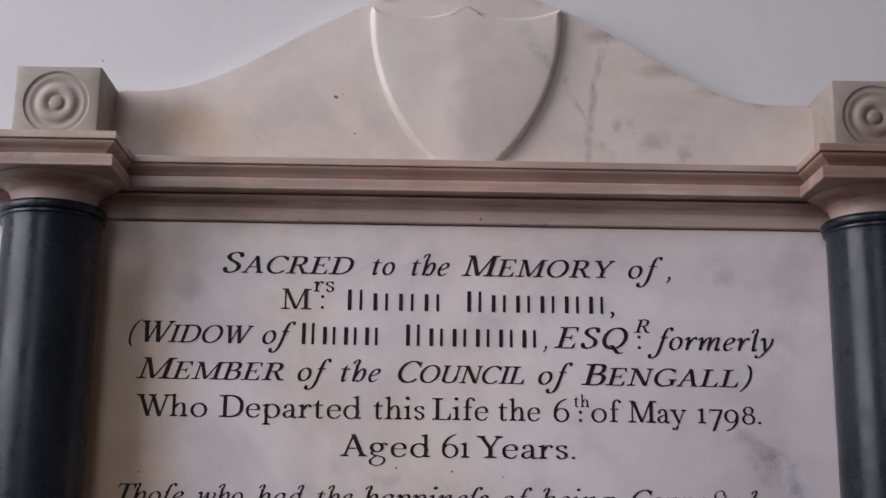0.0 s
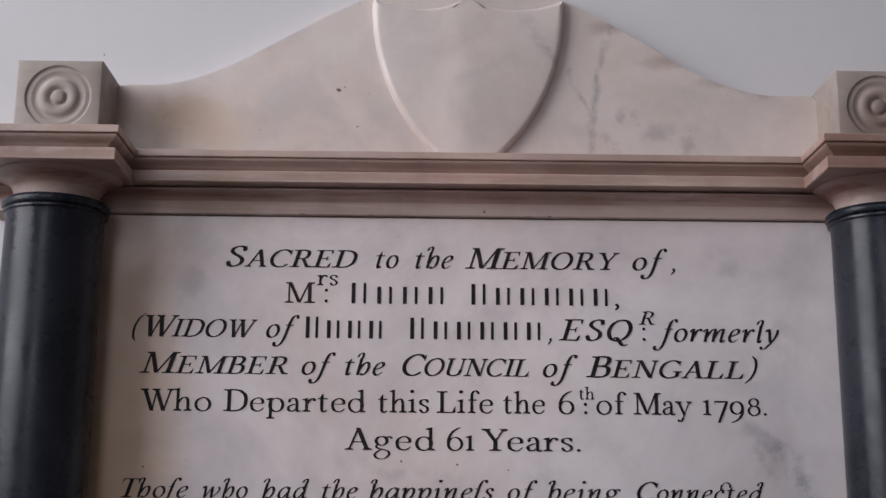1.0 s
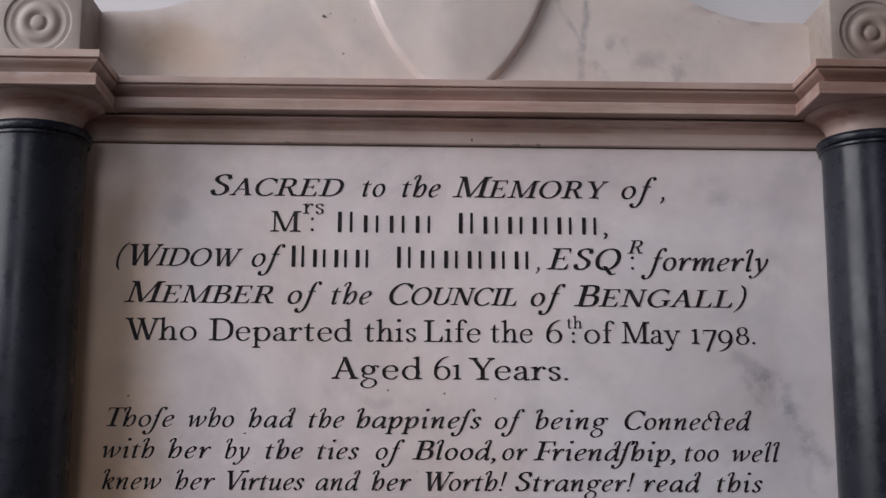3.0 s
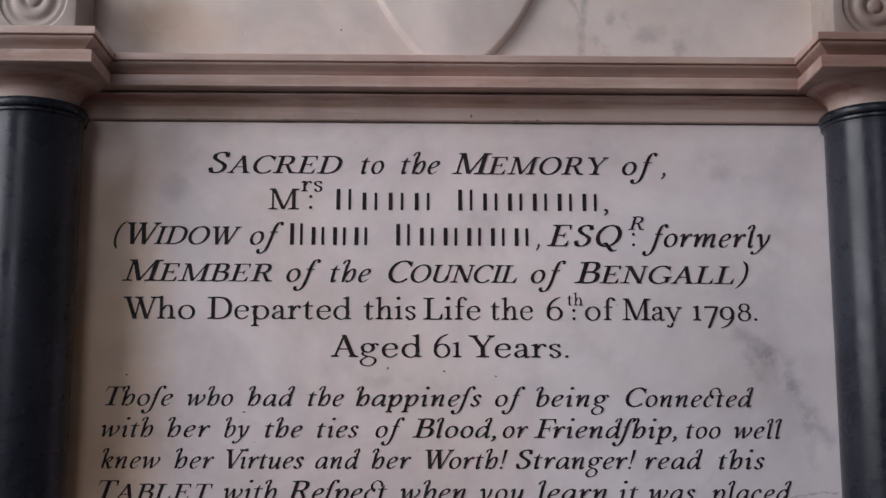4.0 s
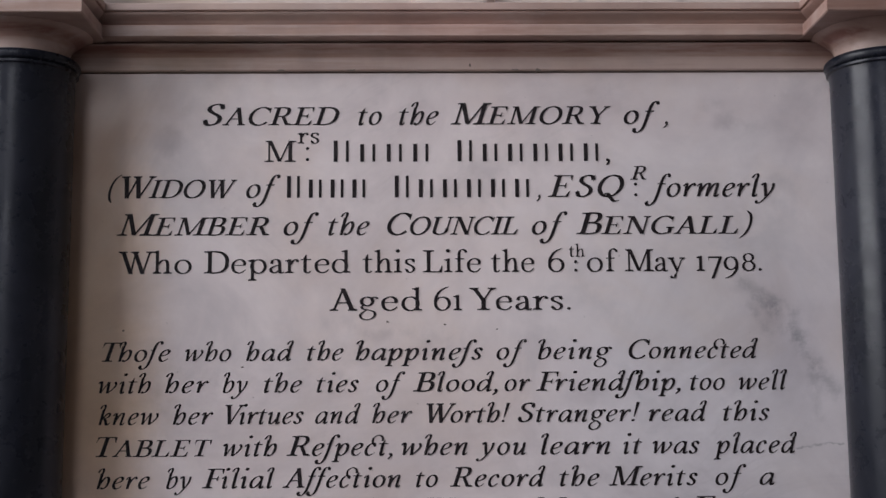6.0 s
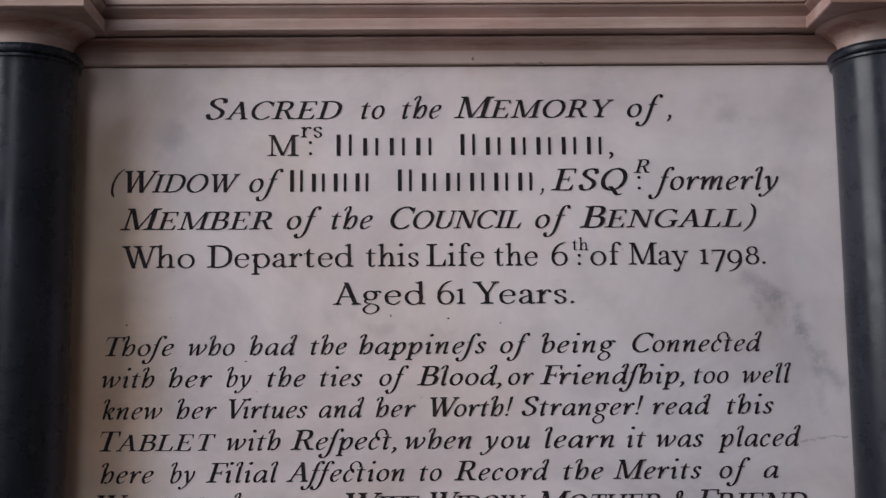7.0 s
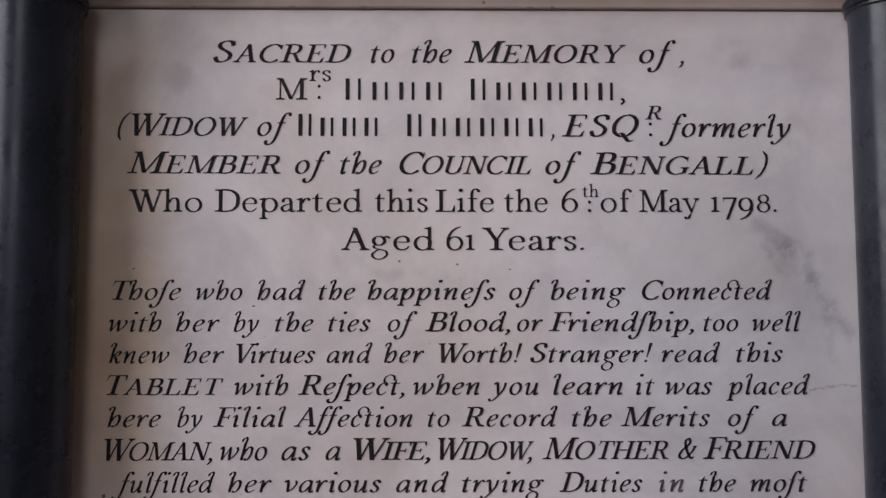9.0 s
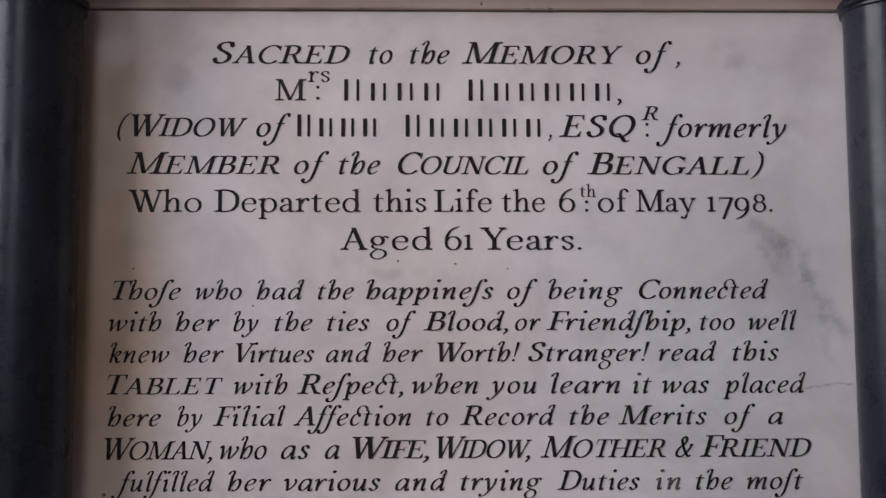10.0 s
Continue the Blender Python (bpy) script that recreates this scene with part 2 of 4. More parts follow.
def slate_material():
    m, nt, b = material("dark_grey_polished_marble", 0.3)
    n = Nodes(nt)
    col = n.mix(n.ramp(n.noise(7, 6, 0.68, 0.8, stretch=(1, 1, 0.6)), 0.36, 0.68), (0.006, 0.008, 0.013), (0.021, 0.023, 0.034))
    col = n.mix(n.math("MULTIPLY", n.ramp(n.noise(120, 3), 0.60, 0.75), 0.12), col, (0.11, 0.115, 0.125))
    scuff = n.ramp(n.noise(46, 4, 0.7, stretch=(1, 1, 0.5)), 0.66, 0.72)
    col = n.mix(n.math("MULTIPLY", scuff, 0.07), col, (0.16, 0.165, 0.18))
    nt.links.new(col, b.inputs["Base Color"])
    b.inputs["Specular IOR Level"].default_value = 0.29
    nt.links.new(n.ramp(n.noise(30, 5, 0.7), 0.3, 0.7, 0.22, 0.38), b.inputs["Roughness"])
    nt.links.new(n.bump(n.noise(55, 5, 0.6), 0.10, 0.002), b.inputs["Normal"])
    return m


def plaster_material(name, tint, grain=1.0):
    m, nt, b = material(name, 0.85)
    n = Nodes(nt)
    col = n.mix(n.ramp(n.noise(2.2, 5, 0.6), 0.3, 0.7), tint, tuple(c * 0.93 for c in tint))
    col = n.mix(n.math("MULTIPLY", n.ramp(n.noise(30, 5), 0.4, 0.8), 0.10), col, tuple(c * 0.8 for c in tint))
    nt.links.new(col, b.inputs["Base Color"])
    h = n.math("ADD", n.noise(7, 5, 0.5), n.math("MULTIPLY", n.noise(90, 4, 0.6), 0.2))
    nt.links.new(n.bump(h, 0.25 * grain, 0.006), b.inputs["Normal"])
    return m


def paint_material(name, deep, worn):
    m, nt, b = material(name, 0.55)
    n = Nodes(nt)
    col = n.mix(n.ramp(n.noise(160, 4, 0.7), 0.45, 0.75), deep, worn)
    col = n.mix(n.ramp(n.noise(26, 4, 0.6), 0.52, 0.72, 0.0, 0.5), col, tuple(c * 1.7 for c in worn))
    nt.links.new(col, b.inputs["Base Color"])
    b.inputs["Specular IOR Level"].default_value = 0.15
    return m


def dirt_material():
    m, nt, b = material("dark_grime", 0.9)
    n = Nodes(nt)
    nt.links.new(n.mix(n.noise(200, 3), (0.09, 0.075, 0.065), (0.24, 0.20, 0.17)), b.inputs["Base Color"])
    return m


def floor_material():
    m, nt, b = material("worn_stone_floor", 0.7)
    n = Nodes(nt)
    col = n.mix(n.ramp(n.noise(2, 5), 0.3, 0.7), (0.17, 0.15, 0.145), (0.11, 0.10, 0.095))
    nt.links.new(n.mix(n.math("MULTIPLY", n.noise(40, 4), 0.4), col, (0.12, 0.10, 0.09)), b.inputs["Base Color"])
    nt.links.new(n.bump(n.noise(18, 5), 0.2, 0.01), b.inputs["Normal"])
    return m


slate = slate_material()
plaster = plaster_material("white_limewash", (0.622, 0.606, 0.622))
plaster_room = plaster_material("room_limewash", (0.27, 0.255, 0.25))
letter_fill = paint_material("black_letter_fill", (0.015, 0.011, 0.013), (0.036, 0.029, 0.031))
faded_fill = paint_material("faded_letter_fill", (0.07, 0.06, 0.063), (0.17, 0.15, 0.15))
grime = dirt_material()
stone_floor = floor_material()


# ---- builders ----
def part(name, bm, mat, parent=None, label="", smooth=False):
    """Links a bmesh as one mesh object, under a thing or a part."""
    bmesh.ops.recalc_face_normals(bm, faces=bm.faces)
    me = bpy.data.meshes.new(name)
    bm.to_mesh(me)
    bm.free()
    me.materials.append(mat)
    if smooth:
        for p in me.polygons:
            p.use_smooth = True
        me.set_sharp_from_angle(angle=radians(35))
    ob = new(name, me)
    ob.parent = parent
    if label:
        tagged(ob, label)
    return ob


def box(bm, x0, x1, y0, y1, z0, z1):
    v = [bm.verts.new((x, y, z)) for z in (z0, z1) for x, y in ((x0, y0), (x1, y0), (x1, y1), (x0, y1))]
    for q in ((3, 2, 1, 0), (4, 5, 6, 7), (0, 1, 5, 4), (1, 2, 6, 5), (2, 3, 7, 6), (3, 0, 4, 7)):
        bm.faces.new([v[i] for i in q])
    return bm


def soften(bm, width, segments=2):
    edges = [e for e in bm.edges if len(e.link_faces) == 2 and e.calc_face_angle(0) > 0.6]
    bmesh.ops.bevel(bm, geom=edges, offset=width, segments=segments, affect="EDGES", clamp_overlap=True)
    return bm


def slab(bm, outline, y0, y1):
    """A plate with an outline of (x, z), from y0 (front) to y1 (back)."""
    front, back = [bm.verts.new((x, y0, z)) for x, z in outline], [bm.verts.new((x, y1, z)) for x, z in outline]
    bm.faces.new(front)
    bm.faces.new(back[::-1])
    for i in range(len(outline)):
        j = (i + 1) % len(outline)
        bm.faces.new((front[j], front[i], back[i], back[j]))
    return bm


def lathe(bm, profile, cx, cy, steps=64):
    """Turns a profile of (radius, z) about an upright axis."""
    rings = []
    for r, z in profile:
        rings.append([bm.verts.new((cx + r * math.cos(2 * math.pi * k / steps), cy + r * math.sin(2 * math.pi * k / steps), z)) for k in range(steps)])
    for a, b in zip(rings, rings[1:]):
        for k in range(steps):
            j = (k + 1) % steps
            bm.faces.new((a[k], a[j], b[j], b[k]))
    bm.faces.new(rings[0][::-1])
    bm.faces.new(rings[-1])
    return bm


# ---- the room ----
WALL_Y = 0.035
CX = 0.017                                   # the monument's middle line


def wall_with_hole(name, axis, at, thick, a0, a1, z1, hole, mat):
    """A wall along x or y with one window opening through it."""
    bm = bmesh.new()
    h0, h1, hz0, hz1 = hole
    for p0, p1, q0, q1 in ((a0, h0, 0, z1), (h1, a1, 0, z1), (h0, h1, 0, hz0), (h0, h1, hz1, z1)):
        if axis == "x":
            box(bm, p0, p1, at - thick, at, q0, q1)
        else:
            box(bm, at - thick, at, p0, p1, q0, q1)
    return tagged(part(name, bm, mat), "limewashed church wall with a window opening", "wall", kind="structure")


bm = box(bmesh.new(), ROOM_W - 0.4, ROOM_E + 0.4, WALL_Y, WALL_Y + 0.5, 0, ROOM_H)
north = tagged(part("wall_north", bm, plaster), "white limewashed plaster wall behind the memorial", "wall", kind="structure")
wall_with_hole("wall_west", "y", ROOM_W, 0.4, ROOM_S, WALL_Y, ROOM_H, WIN_W, plaster_room)
wall_with_hole("wall_south", "x", ROOM_S, 0.4, ROOM_W - 0.4, ROOM_E + 0.4, ROOM_H, WIN_S, plaster_room)
tagged(part("wall_east", box(bmesh.new(), ROOM_E, ROOM_E + 0.4, ROOM_S, WALL_Y, 0, ROOM_H), plaster_room), "plain limewashed church wall", "wall", kind="structure")
tagged(part("floor", box(bmesh.new(), ROOM_W - 0.4, ROOM_E + 0.4, ROOM_S - 0.4, WALL_Y + 0.5, -0.2, 0), stone_floor), "worn stone church floor", "floor", kind="structure")
tagged(part("ceiling", box(bmesh.new(), ROOM_W - 0.4, ROOM_E + 0.4, ROOM_S - 0.4, WALL_Y + 0.5, ROOM_H, ROOM_H + 0.2), plaster_room), "plain plastered ceiling", "ceiling", kind="structure")

# ---- the wall memorial ----
memorial = tagged(new("wall_memorial"), "white marble wall memorial tablet with dark columns and black lettering", "memorial tablet")
Z_FOOT, Z_FRIEZE, Z_CORONA, Z_TOP = 0.96, 1.798, 1.8285, 1.8660
COL_X, COL_Y, COL_R = 0.4665, -0.037, 0.0545


def panel_plate():
    bm = box(bmesh.new(), CX - 0.47, CX + 0.47, 0.0, WALL_Y, Z_FOOT, Z_FRIEZE - 0.0014)
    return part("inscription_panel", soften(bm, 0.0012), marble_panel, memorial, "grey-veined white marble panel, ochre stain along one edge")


def frieze_band():
    """The plain band under the cornice, with the small moulding above it."""
    prof = [(WALL_Y, Z_FRIEZE), (-0.0045, Z_FRIEZE), (-0.006, Z_FRIEZE + 0.0015), (-0.006, 1.8128), (-0.0064, 1.8138), (-0.0073, 1.8152), (-0.0090, 1.8178), (-0.0122, 1.8208),
            (-0.0165, 1.8230), (-0.0178, 1.8240), (-0.0178, 1.8256), (-0.0110, 1.8258), (-0.0110, Z_CORONA + 0.002), (WALL_Y, Z_CORONA + 0.002)]
    bm = bmesh.new()
    ends = [[bm.verts.new((CX + s * 0.553, y, z)) for y, z in prof] for s in (-1, 1)]
    for i in range(len(prof)):
        j = (i + 1) % len(prof)
        bm.faces.new((ends[0][i], ends[1][i], ends[1][j], ends[0][j]))
    bm.faces.new(ends[0])
    bm.faces.new(ends[1][::-1])
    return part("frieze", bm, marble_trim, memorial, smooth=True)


# how far the cornice stands out at each height, from its soffit up
CORNICE = [(0.000, 0.0000), (0.0258, 0.0000), (0.0270, 0.0010), (0.0270, 0.0126), (0.0262, 0.0134), (0.0172, 0.0138), (0.0162, 0.0150),
           (0.0176, 0.0184), (0.0212, 0.0215), (0.0258, 0.0240), (0.0280, 0.0262), (0.0283, 0.0272), (0.0268, 0.0276), (0.0268, 0.0284),
           (0.0294, 0.0289), (0.0300, 0.0297), (0.0300, 0.0367), (0.0290, 0.0375), (0.000, 0.0375)]


def cornice_run():
    bm = bmesh.new()
    x0, x1 = CX - COL_X + 0.053, CX + COL_X - 0.053
    ends = [[bm.verts.new((x, -0.0075 - o, Z_CORONA + h)) for o, h in CORNICE] + [bm.verts.new((x, WALL_Y, Z_TOP)), bm.verts.new((x, WALL_Y, Z_CORONA))] for x in (x0, x1)]
    n = len(ends[0])
    for i in range(n):
        j = (i + 1) % n
        bm.faces.new((ends[0][i], ends[1][i], ends[1][j], ends[0][j]))
    bm.faces.new(ends[0])
    bm.faces.new(ends[1][::-1])
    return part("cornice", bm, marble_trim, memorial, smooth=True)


def abacus(side):
    """The cornice breaking forward over a column, mitred at its corners."""
    bm = bmesh.new()
    mid, core, front = CX + side * COL_X, 0.055, -0.0915
    loops = []
    for o, h in CORNICE:
        w, z = core + o, Z_CORONA - 0.0005 + h * 1.03
        loops.append([bm.verts.new(p) for p in ((mid - w, WALL_Y, z), (mid - w, front - o, z), (mid + w, front - o, z), (mid + w, WALL_Y, z))])
    for a, b in zip(loops, loops[1:]):
        for i in range(4):
            j = (i + 1) % 4
            bm.faces.new((a[i], a[j], b[j], b[i]))
    bm.faces.new(loops[0][::-1])
    bm.faces.new(loops[-1])
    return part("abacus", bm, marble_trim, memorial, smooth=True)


def capital(side):
    prof = [(0.0470, 1.7985), (0.0472, 1.8040), (0.0476, 1.8085), (0.0490, 1.8130), (0.0520, 1.8170), (0.0570, 1.8208), (0.0635, 1.8240),
            (0.0690, 1.8262), (0.0705, 1.8275), (0.0705, Z_CORONA + 0.0005)]
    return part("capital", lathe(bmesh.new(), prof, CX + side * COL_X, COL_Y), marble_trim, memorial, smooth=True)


def column(side):
    r = COL_R
    prof = [(r + 0.0012, Z_FOOT), (r, 1.20), (r - 0.0005, 1.60), (r - 0.001, 1.776), (r + 0.0000, 1.7830), (r + 0.0025, 1.7845), (r + 0.0025, 1.7868),
            (r + 0.0005, 1.7875), (r + 0.0035, 1.7895), (r + 0.0048, 1.7930), (r + 0.0042, 1.7962), (r + 0.0020, 1.7985), (0.046, 1.7990)]
    return part("column", lathe(bmesh.new(), prof, CX + side * COL_X, COL_Y, 96), slate, memorial, "polished dark grey marble column shaft with ring moulding", smooth=True)


ROUNDEL = [(0.0025, 0.0012), (0.0048, 0.0010), (0.0066, 0.0000), (0.0080, -0.0022), (0.0092, -0.0034), (0.0104, -0.0030), (0.0122, -0.0010), (0.0150, 0.0006),
           (0.0185, 0.0006), (0.0212, -0.0008), (0.0232, -0.0030), (0.0248, -0.0038), (0.0278, -0.0036), (0.0298, -0.0022), (0.0318, -0.0019), (0.0336, -0.0030), (0.0358, -0.0026), (0.0376, 0.0)]


def corner_block(side):
    """A square block with a turned roundel sunk in its face."""
    bm = bmesh.new()
    mid, half, z0, z1, front = CX + side * COL_X, 0.0480, Z_TOP + 0.0005, 1.9615, -0.0640
    zc, steps = 1.9180, 48
    tip = bm.verts.new((mid, front - 0.0014, zc))
    rings = []
    for r, h in ROUNDEL:
        rings.append([bm.verts.new((mid + r * math.cos(2 * math.pi * k / steps), front - h * 0.75, zc + r * math.sin(2 * math.pi * k / steps))) for k in range(steps)])
    for k in range(steps):
        bm.faces.new((tip, rings[0][k], rings[0][(k + 1) % steps]))
    edge = []
    for k in range(steps):
        c, s = math.cos(2 * math.pi * k / steps), math.sin(2 * math.pi * k / steps)
        m = max(abs(c), abs(s))
        u, v = c / m, s / m
        edge.append(bm.verts.new((mid + u * half, front, zc + (v * (z1 - zc) if v > 0 else v * (zc - z0)))))
    rings.append(edge)
    for a, b in zip(rings, rings[1:]):
        for k in range(steps):
            j = (k + 1) % steps
            bm.faces.new((a[k], a[j], b[j], b[k]))
    # worn arrises
    mz, hz, rims = (z0 + z1) / 2, (z1 - z0) / 2, [edge]
    for inset, y in ((0.0007, 0.0006), (0.0, 0.0024)):
        rims.append([bm.verts.new((mid + (v.co.x - mid) * (1 - inset / half), front + y, mz + (v.co.z - mz) * (1 - inset / hz))) for v in edge])
    for v in edge:
        v.co.x, v.co.z = mid + (v.co.x - mid) * (1 - 0.0024 / half), mz + (v.co.z - mz) * (1 - 0.0024 / hz)
    for a, b in zip(rims, rims[1:]):
        for k in range(steps):
            j = (k + 1) % steps
            bm.faces.new((a[k], a[j], b[j], b[k]))
    edge = rims[-1]
    back = [bm.verts.new((v.co.x, WALL_Y, v.co.z)) for v in edge]
    for k in range(steps):
        j = (k + 1) % steps
        bm.faces.new((edge[k], edge[j], back[j], back[k]))
    bm.faces.new(back)
    return part("corner_block", bm, marble_block, memorial, "pale marble corner block carved with a concentric roundel", smooth=True)


PED_Y = 0.010


def pediment_top(x):
    """The ogee's height; its two flanks were cut by hand and differ a little."""
    low, wide, p = (1.9560, 0.370, 1.15) if x > 0 else (1.9600, 0.385, 1.15)
    return low + (2.098 - low) * (0.5 + 0.5 * math.cos(math.pi * (min(abs(x), wide) / wide) ** p))


def pediment():
    n = 72
    xs = [-0.4195 + 0.839 * i / n for i in range(n + 1)]
    outline = [(CX + 0.4195, Z_TOP), (CX - 0.4195, Z_TOP)] + [(CX + x, pediment_top(x)) for x in xs]
    bm = slab(bmesh.new(), outline, PED_Y, WALL_Y)
    edges = [e for e in bm.edges if all(abs(v.co.y - PED_Y) < 1e-6 for v in e.verts) and min(v.co.z for v in e.verts) > 1.95]
    bmesh.ops.bevel(bm, geom=edges, offset=0.0045, segments=3, affect="EDGES")
    return part("pediment", bm, marble_pediment, memorial, "ogee-topped marble pediment with grey veins and a brown stain", smooth=True)


def shield():
    """The blank shield in low relief, with a scalloped top."""
    low, high, wide, n = 1.851, 2.071, 0.1140, 40

    def half(z):
        u = (z - low) / (high - low)
        return wide * (1 - (1 - u) ** 2.2) ** 0.8

    zs = [low + 0.014 + (high - low - 0.014) * (i / n) for i in range(n + 1)]
    right = [(half(z), z) for z in zs]
    top = []
    for i in range(1, 40):
        x = wide - 2 * wide * i / 40
        s = abs(x) / wide
        top.append((x, high + 0.004 * (1 - s) - 0.0150 * math.sin(math.pi * min(s, 1.0) ** 0.9) ** 0.8 if s < 1 else high))
    outline = right + top + [(-x, z) for x, z in reversed(right)]
    bm = bmesh.new()
    cz, loops = 1.97, []
    for inset, y in ((-0.0032, PED_Y + 0.0005), (-0.0022, PED_Y - 0.0040), (-0.0006, PED_Y - 0.0076), (0.0014, PED_Y - 0.0094), (0.0042, PED_Y - 0.0102)):
        loop = []
        m = len(outline)
        for i, (x, z) in enumerate(outline):
            ax, az = outline[(i - 1) % m]
            bx, bz = outline[(i + 1) % m]
            dx, dz = bx - ax, bz - az
            d = math.hypot(dx, dz) or 1.0
            if abs(x) < 0.012 and z > 2.05:
                inset_here = inset * 0.25
            else:
                inset_here = inset
            loop.append(bm.verts.new((CX + x - dz / d * inset_here, y, max(z + dx / d * inset_here, Z_TOP + 0.0002))))
        loops.append(loop)
    for a, b in zip(loops, loops[1:]):
        for i in range(len(a)):
            j = (i + 1) % len(a)
            bm.faces.new((a[i], a[j], b[j], b[i]))
    cap = bm.faces.new(loops[-1])
    bmesh.ops.triangulate(bm, faces=[cap], ngon_method="EAR_CLIP")
    return part("shield", bm, marble_shield, memorial, "blank carved shield in low relief", smooth=True)


def foot():
    bm = box(bmesh.new(), CX - 0.575, CX + 0.575, -0.115, WALL_Y, Z_FOOT - 0.06, Z_FOOT)
    return part("sill", soften(bm, 0.004), marble_trim, memorial, "plain marble sill under panel and columns")


panel = panel_plate()
frieze = frieze_band()
cornice_run()
for side in (-1, 1):
    abacus(side)
    capital(side)
    column(side)
    corner_block(side)
ped = pediment()
shield()
foot()

# ---- the inscription ----
SLANT_CAPS, SLANT_SMALL = 0.32, 0.26
X_HIGH = 0.62                                # height of the small letters, capitals being 1


class Pen:
    """Draws the pieces of one letter as flat polygons, in units of the capitals' height."""

    def __init__(self, thick, thin, turn, weight=1.0):
        self.thick, self.thin, self.turn, self.weight, self.pieces = thick * weight, thin, radians(turn), weight, []

    def stroke(self, *pts, start=1.0, end=1.0, k=1.0):
        """A pen stroke that glides through the points; its width follows a broad nib."""
        p = [Vector(q) for q in pts]
        p = [2 * p[0] - p[1]] + p + [2 * p[-1] - p[-2]]
        mid = []
        for i in range(1, len(p) - 2):
            for s in range(6):
                u = s / 6
                mid.append(0.5 * ((2 * p[i]) + (p[i + 1] - p[i - 1]) * u + (2 * p[i - 1] - 5 * p[i] + 4 * p[i + 1] - p[i + 2]) * u * u
                                  + (3 * p[i] - p[i - 1] - 3 * p[i + 1] + p[i + 2]) * u ** 3))
        mid.append(p[-2])
        left, right = [], []
        for i, m in enumerate(mid):
            d = (mid[min(i + 1, len(mid) - 1)] - mid[max(i - 1, 0)]).normalized()
            nx, ny = -d.y, d.x
            a = nx * math.cos(self.turn) + ny * math.sin(self.turn)
            half = 0.5 * k * math.hypot(self.thick * a, self.thin * math.sqrt(max(0.0, 1 - a * a)))
            f = i / (len(mid) - 1)
            half *= min(1.0, start + f * 4) * min(1.0, end + (1 - f) * 4)
            left.append((m.x + nx * half, m.y + ny * half))
            right.append((m.x - nx * half, m.y - ny * half))
        self.pieces.append([[left[i], right[i], right[i + 1], left[i + 1]] for i in range(len(mid) - 1)])

    def arc(self, cx, cy, rx, ry, a0=0, a1=360, k=1.0):
        n = max(4, int(abs(a1 - a0) / 30))
        turns = [radians(a0 + (a1 - a0) * i / n) for i in range(n + 1)]
        self.stroke(*[(cx + rx * math.cos(a), cy + ry * math.sin(a)) for a in turns], k=k)

    def line(self, x0, y0, x1, y1, w):
        """A straight stroke cut level at both ends."""
        w = w * self.weight / 2
        self.pieces.append([[(x0 - w, y0), (x0 + w, y0), (x1 + w, y1), (x1 - w, y1)]])

    def bar(self, x0, x1, y, h=0.052):
        self.pieces.append([[(x0, y - h / 2), (x1, y - h / 2), (x1, y + h / 2), (x0, y + h / 2)]])

    def serif(self, x, y, w, left=0.10, right=0.10, up=1):
        """A thin bracketed serif; up is 1 at a foot and -1 at a head."""
        w, q = w / 2, []
        if left:
            q += [(x - w, y + up * 0.10), (x - w - 0.020, y + up * 0.074), (x - w - left, y + up * 0.054), (x - w - left, y)]
        else:
            q += [(x - w, y + up * 0.10), (x - w, y)]
        if right:
            q += [(x + w + right, y), (x + w + right, y + up * 0.054), (x + w + 0.020, y + up * 0.074), (x + w, y + up * 0.10)]
        else:
            q += [(x + w, y), (x + w, y + up * 0.10)]
        self.pieces.append([q])

    def stem(self, x, y0, y1, w, foot=(0.10, 0.10), head=(0.10, 0.10)):
        self.line(x, y0, x, y1, w)
        if foot:
            self.serif(x, y0, w, *foot)
        if head:
            self.serif(x, y1, w, *head, up=-1)

    def flag(self, x, y, w, reach=0.10):
        """The slanting head of a small upright stem."""
        self.pieces.append([[(x - w / 2 - reach, y - 0.075), (x - w / 2 - reach, y - 0.052), (x + w / 2, y + 0.015), (x + w / 2, y - 0.10), (x - w / 2, y - 0.12)]])

    def tick(self, x, y0, y1, lean):
        """The wedge that closes an arm: broad at y0, a point at y1."""
        self.pieces.append([[(x - lean, y0), (x + 0.012, y0), (x + 0.016, y1), (x - 0.006, y1)]])

    def ball(self, x, y, r):
        self.pieces.append([[(x + r * math.cos(math.pi * i / 6), y + r * math.sin(math.pi * i / 6)) for i in range(12)]])


SHAPES, WIDTHS = {}, {}


def letter(ch, width, hand="both"):
    """Files a drawing under its letter; hand: roman, italic or both."""
    def keep(draw):
        for h in ("roman", "italic") if hand == "both" else (hand,):
            SHAPES[ch, h], WIDTHS[ch, h] = draw, width
        return draw
    return keep


TH, HAIR = 0.138, 0.064                       # thick and thin strokes of the capitals
LOW, FINE = 0.110, 0.048                      # and of the small letters


# capitals
@letter("A", 0.78)
def draw(p):
    p.line(0.10, 0, 0.385, 1.0, HAIR + 0.01)
    p.line(0.37, 1.0, 0.66, 0, TH + 0.01)
    p.bar(0.19, 0.56, 0.36)
    p.serif(0.10, 0, HAIR, 0.09, 0.10)
    p.serif(0.66, 0, TH, 0.07, 0.08)


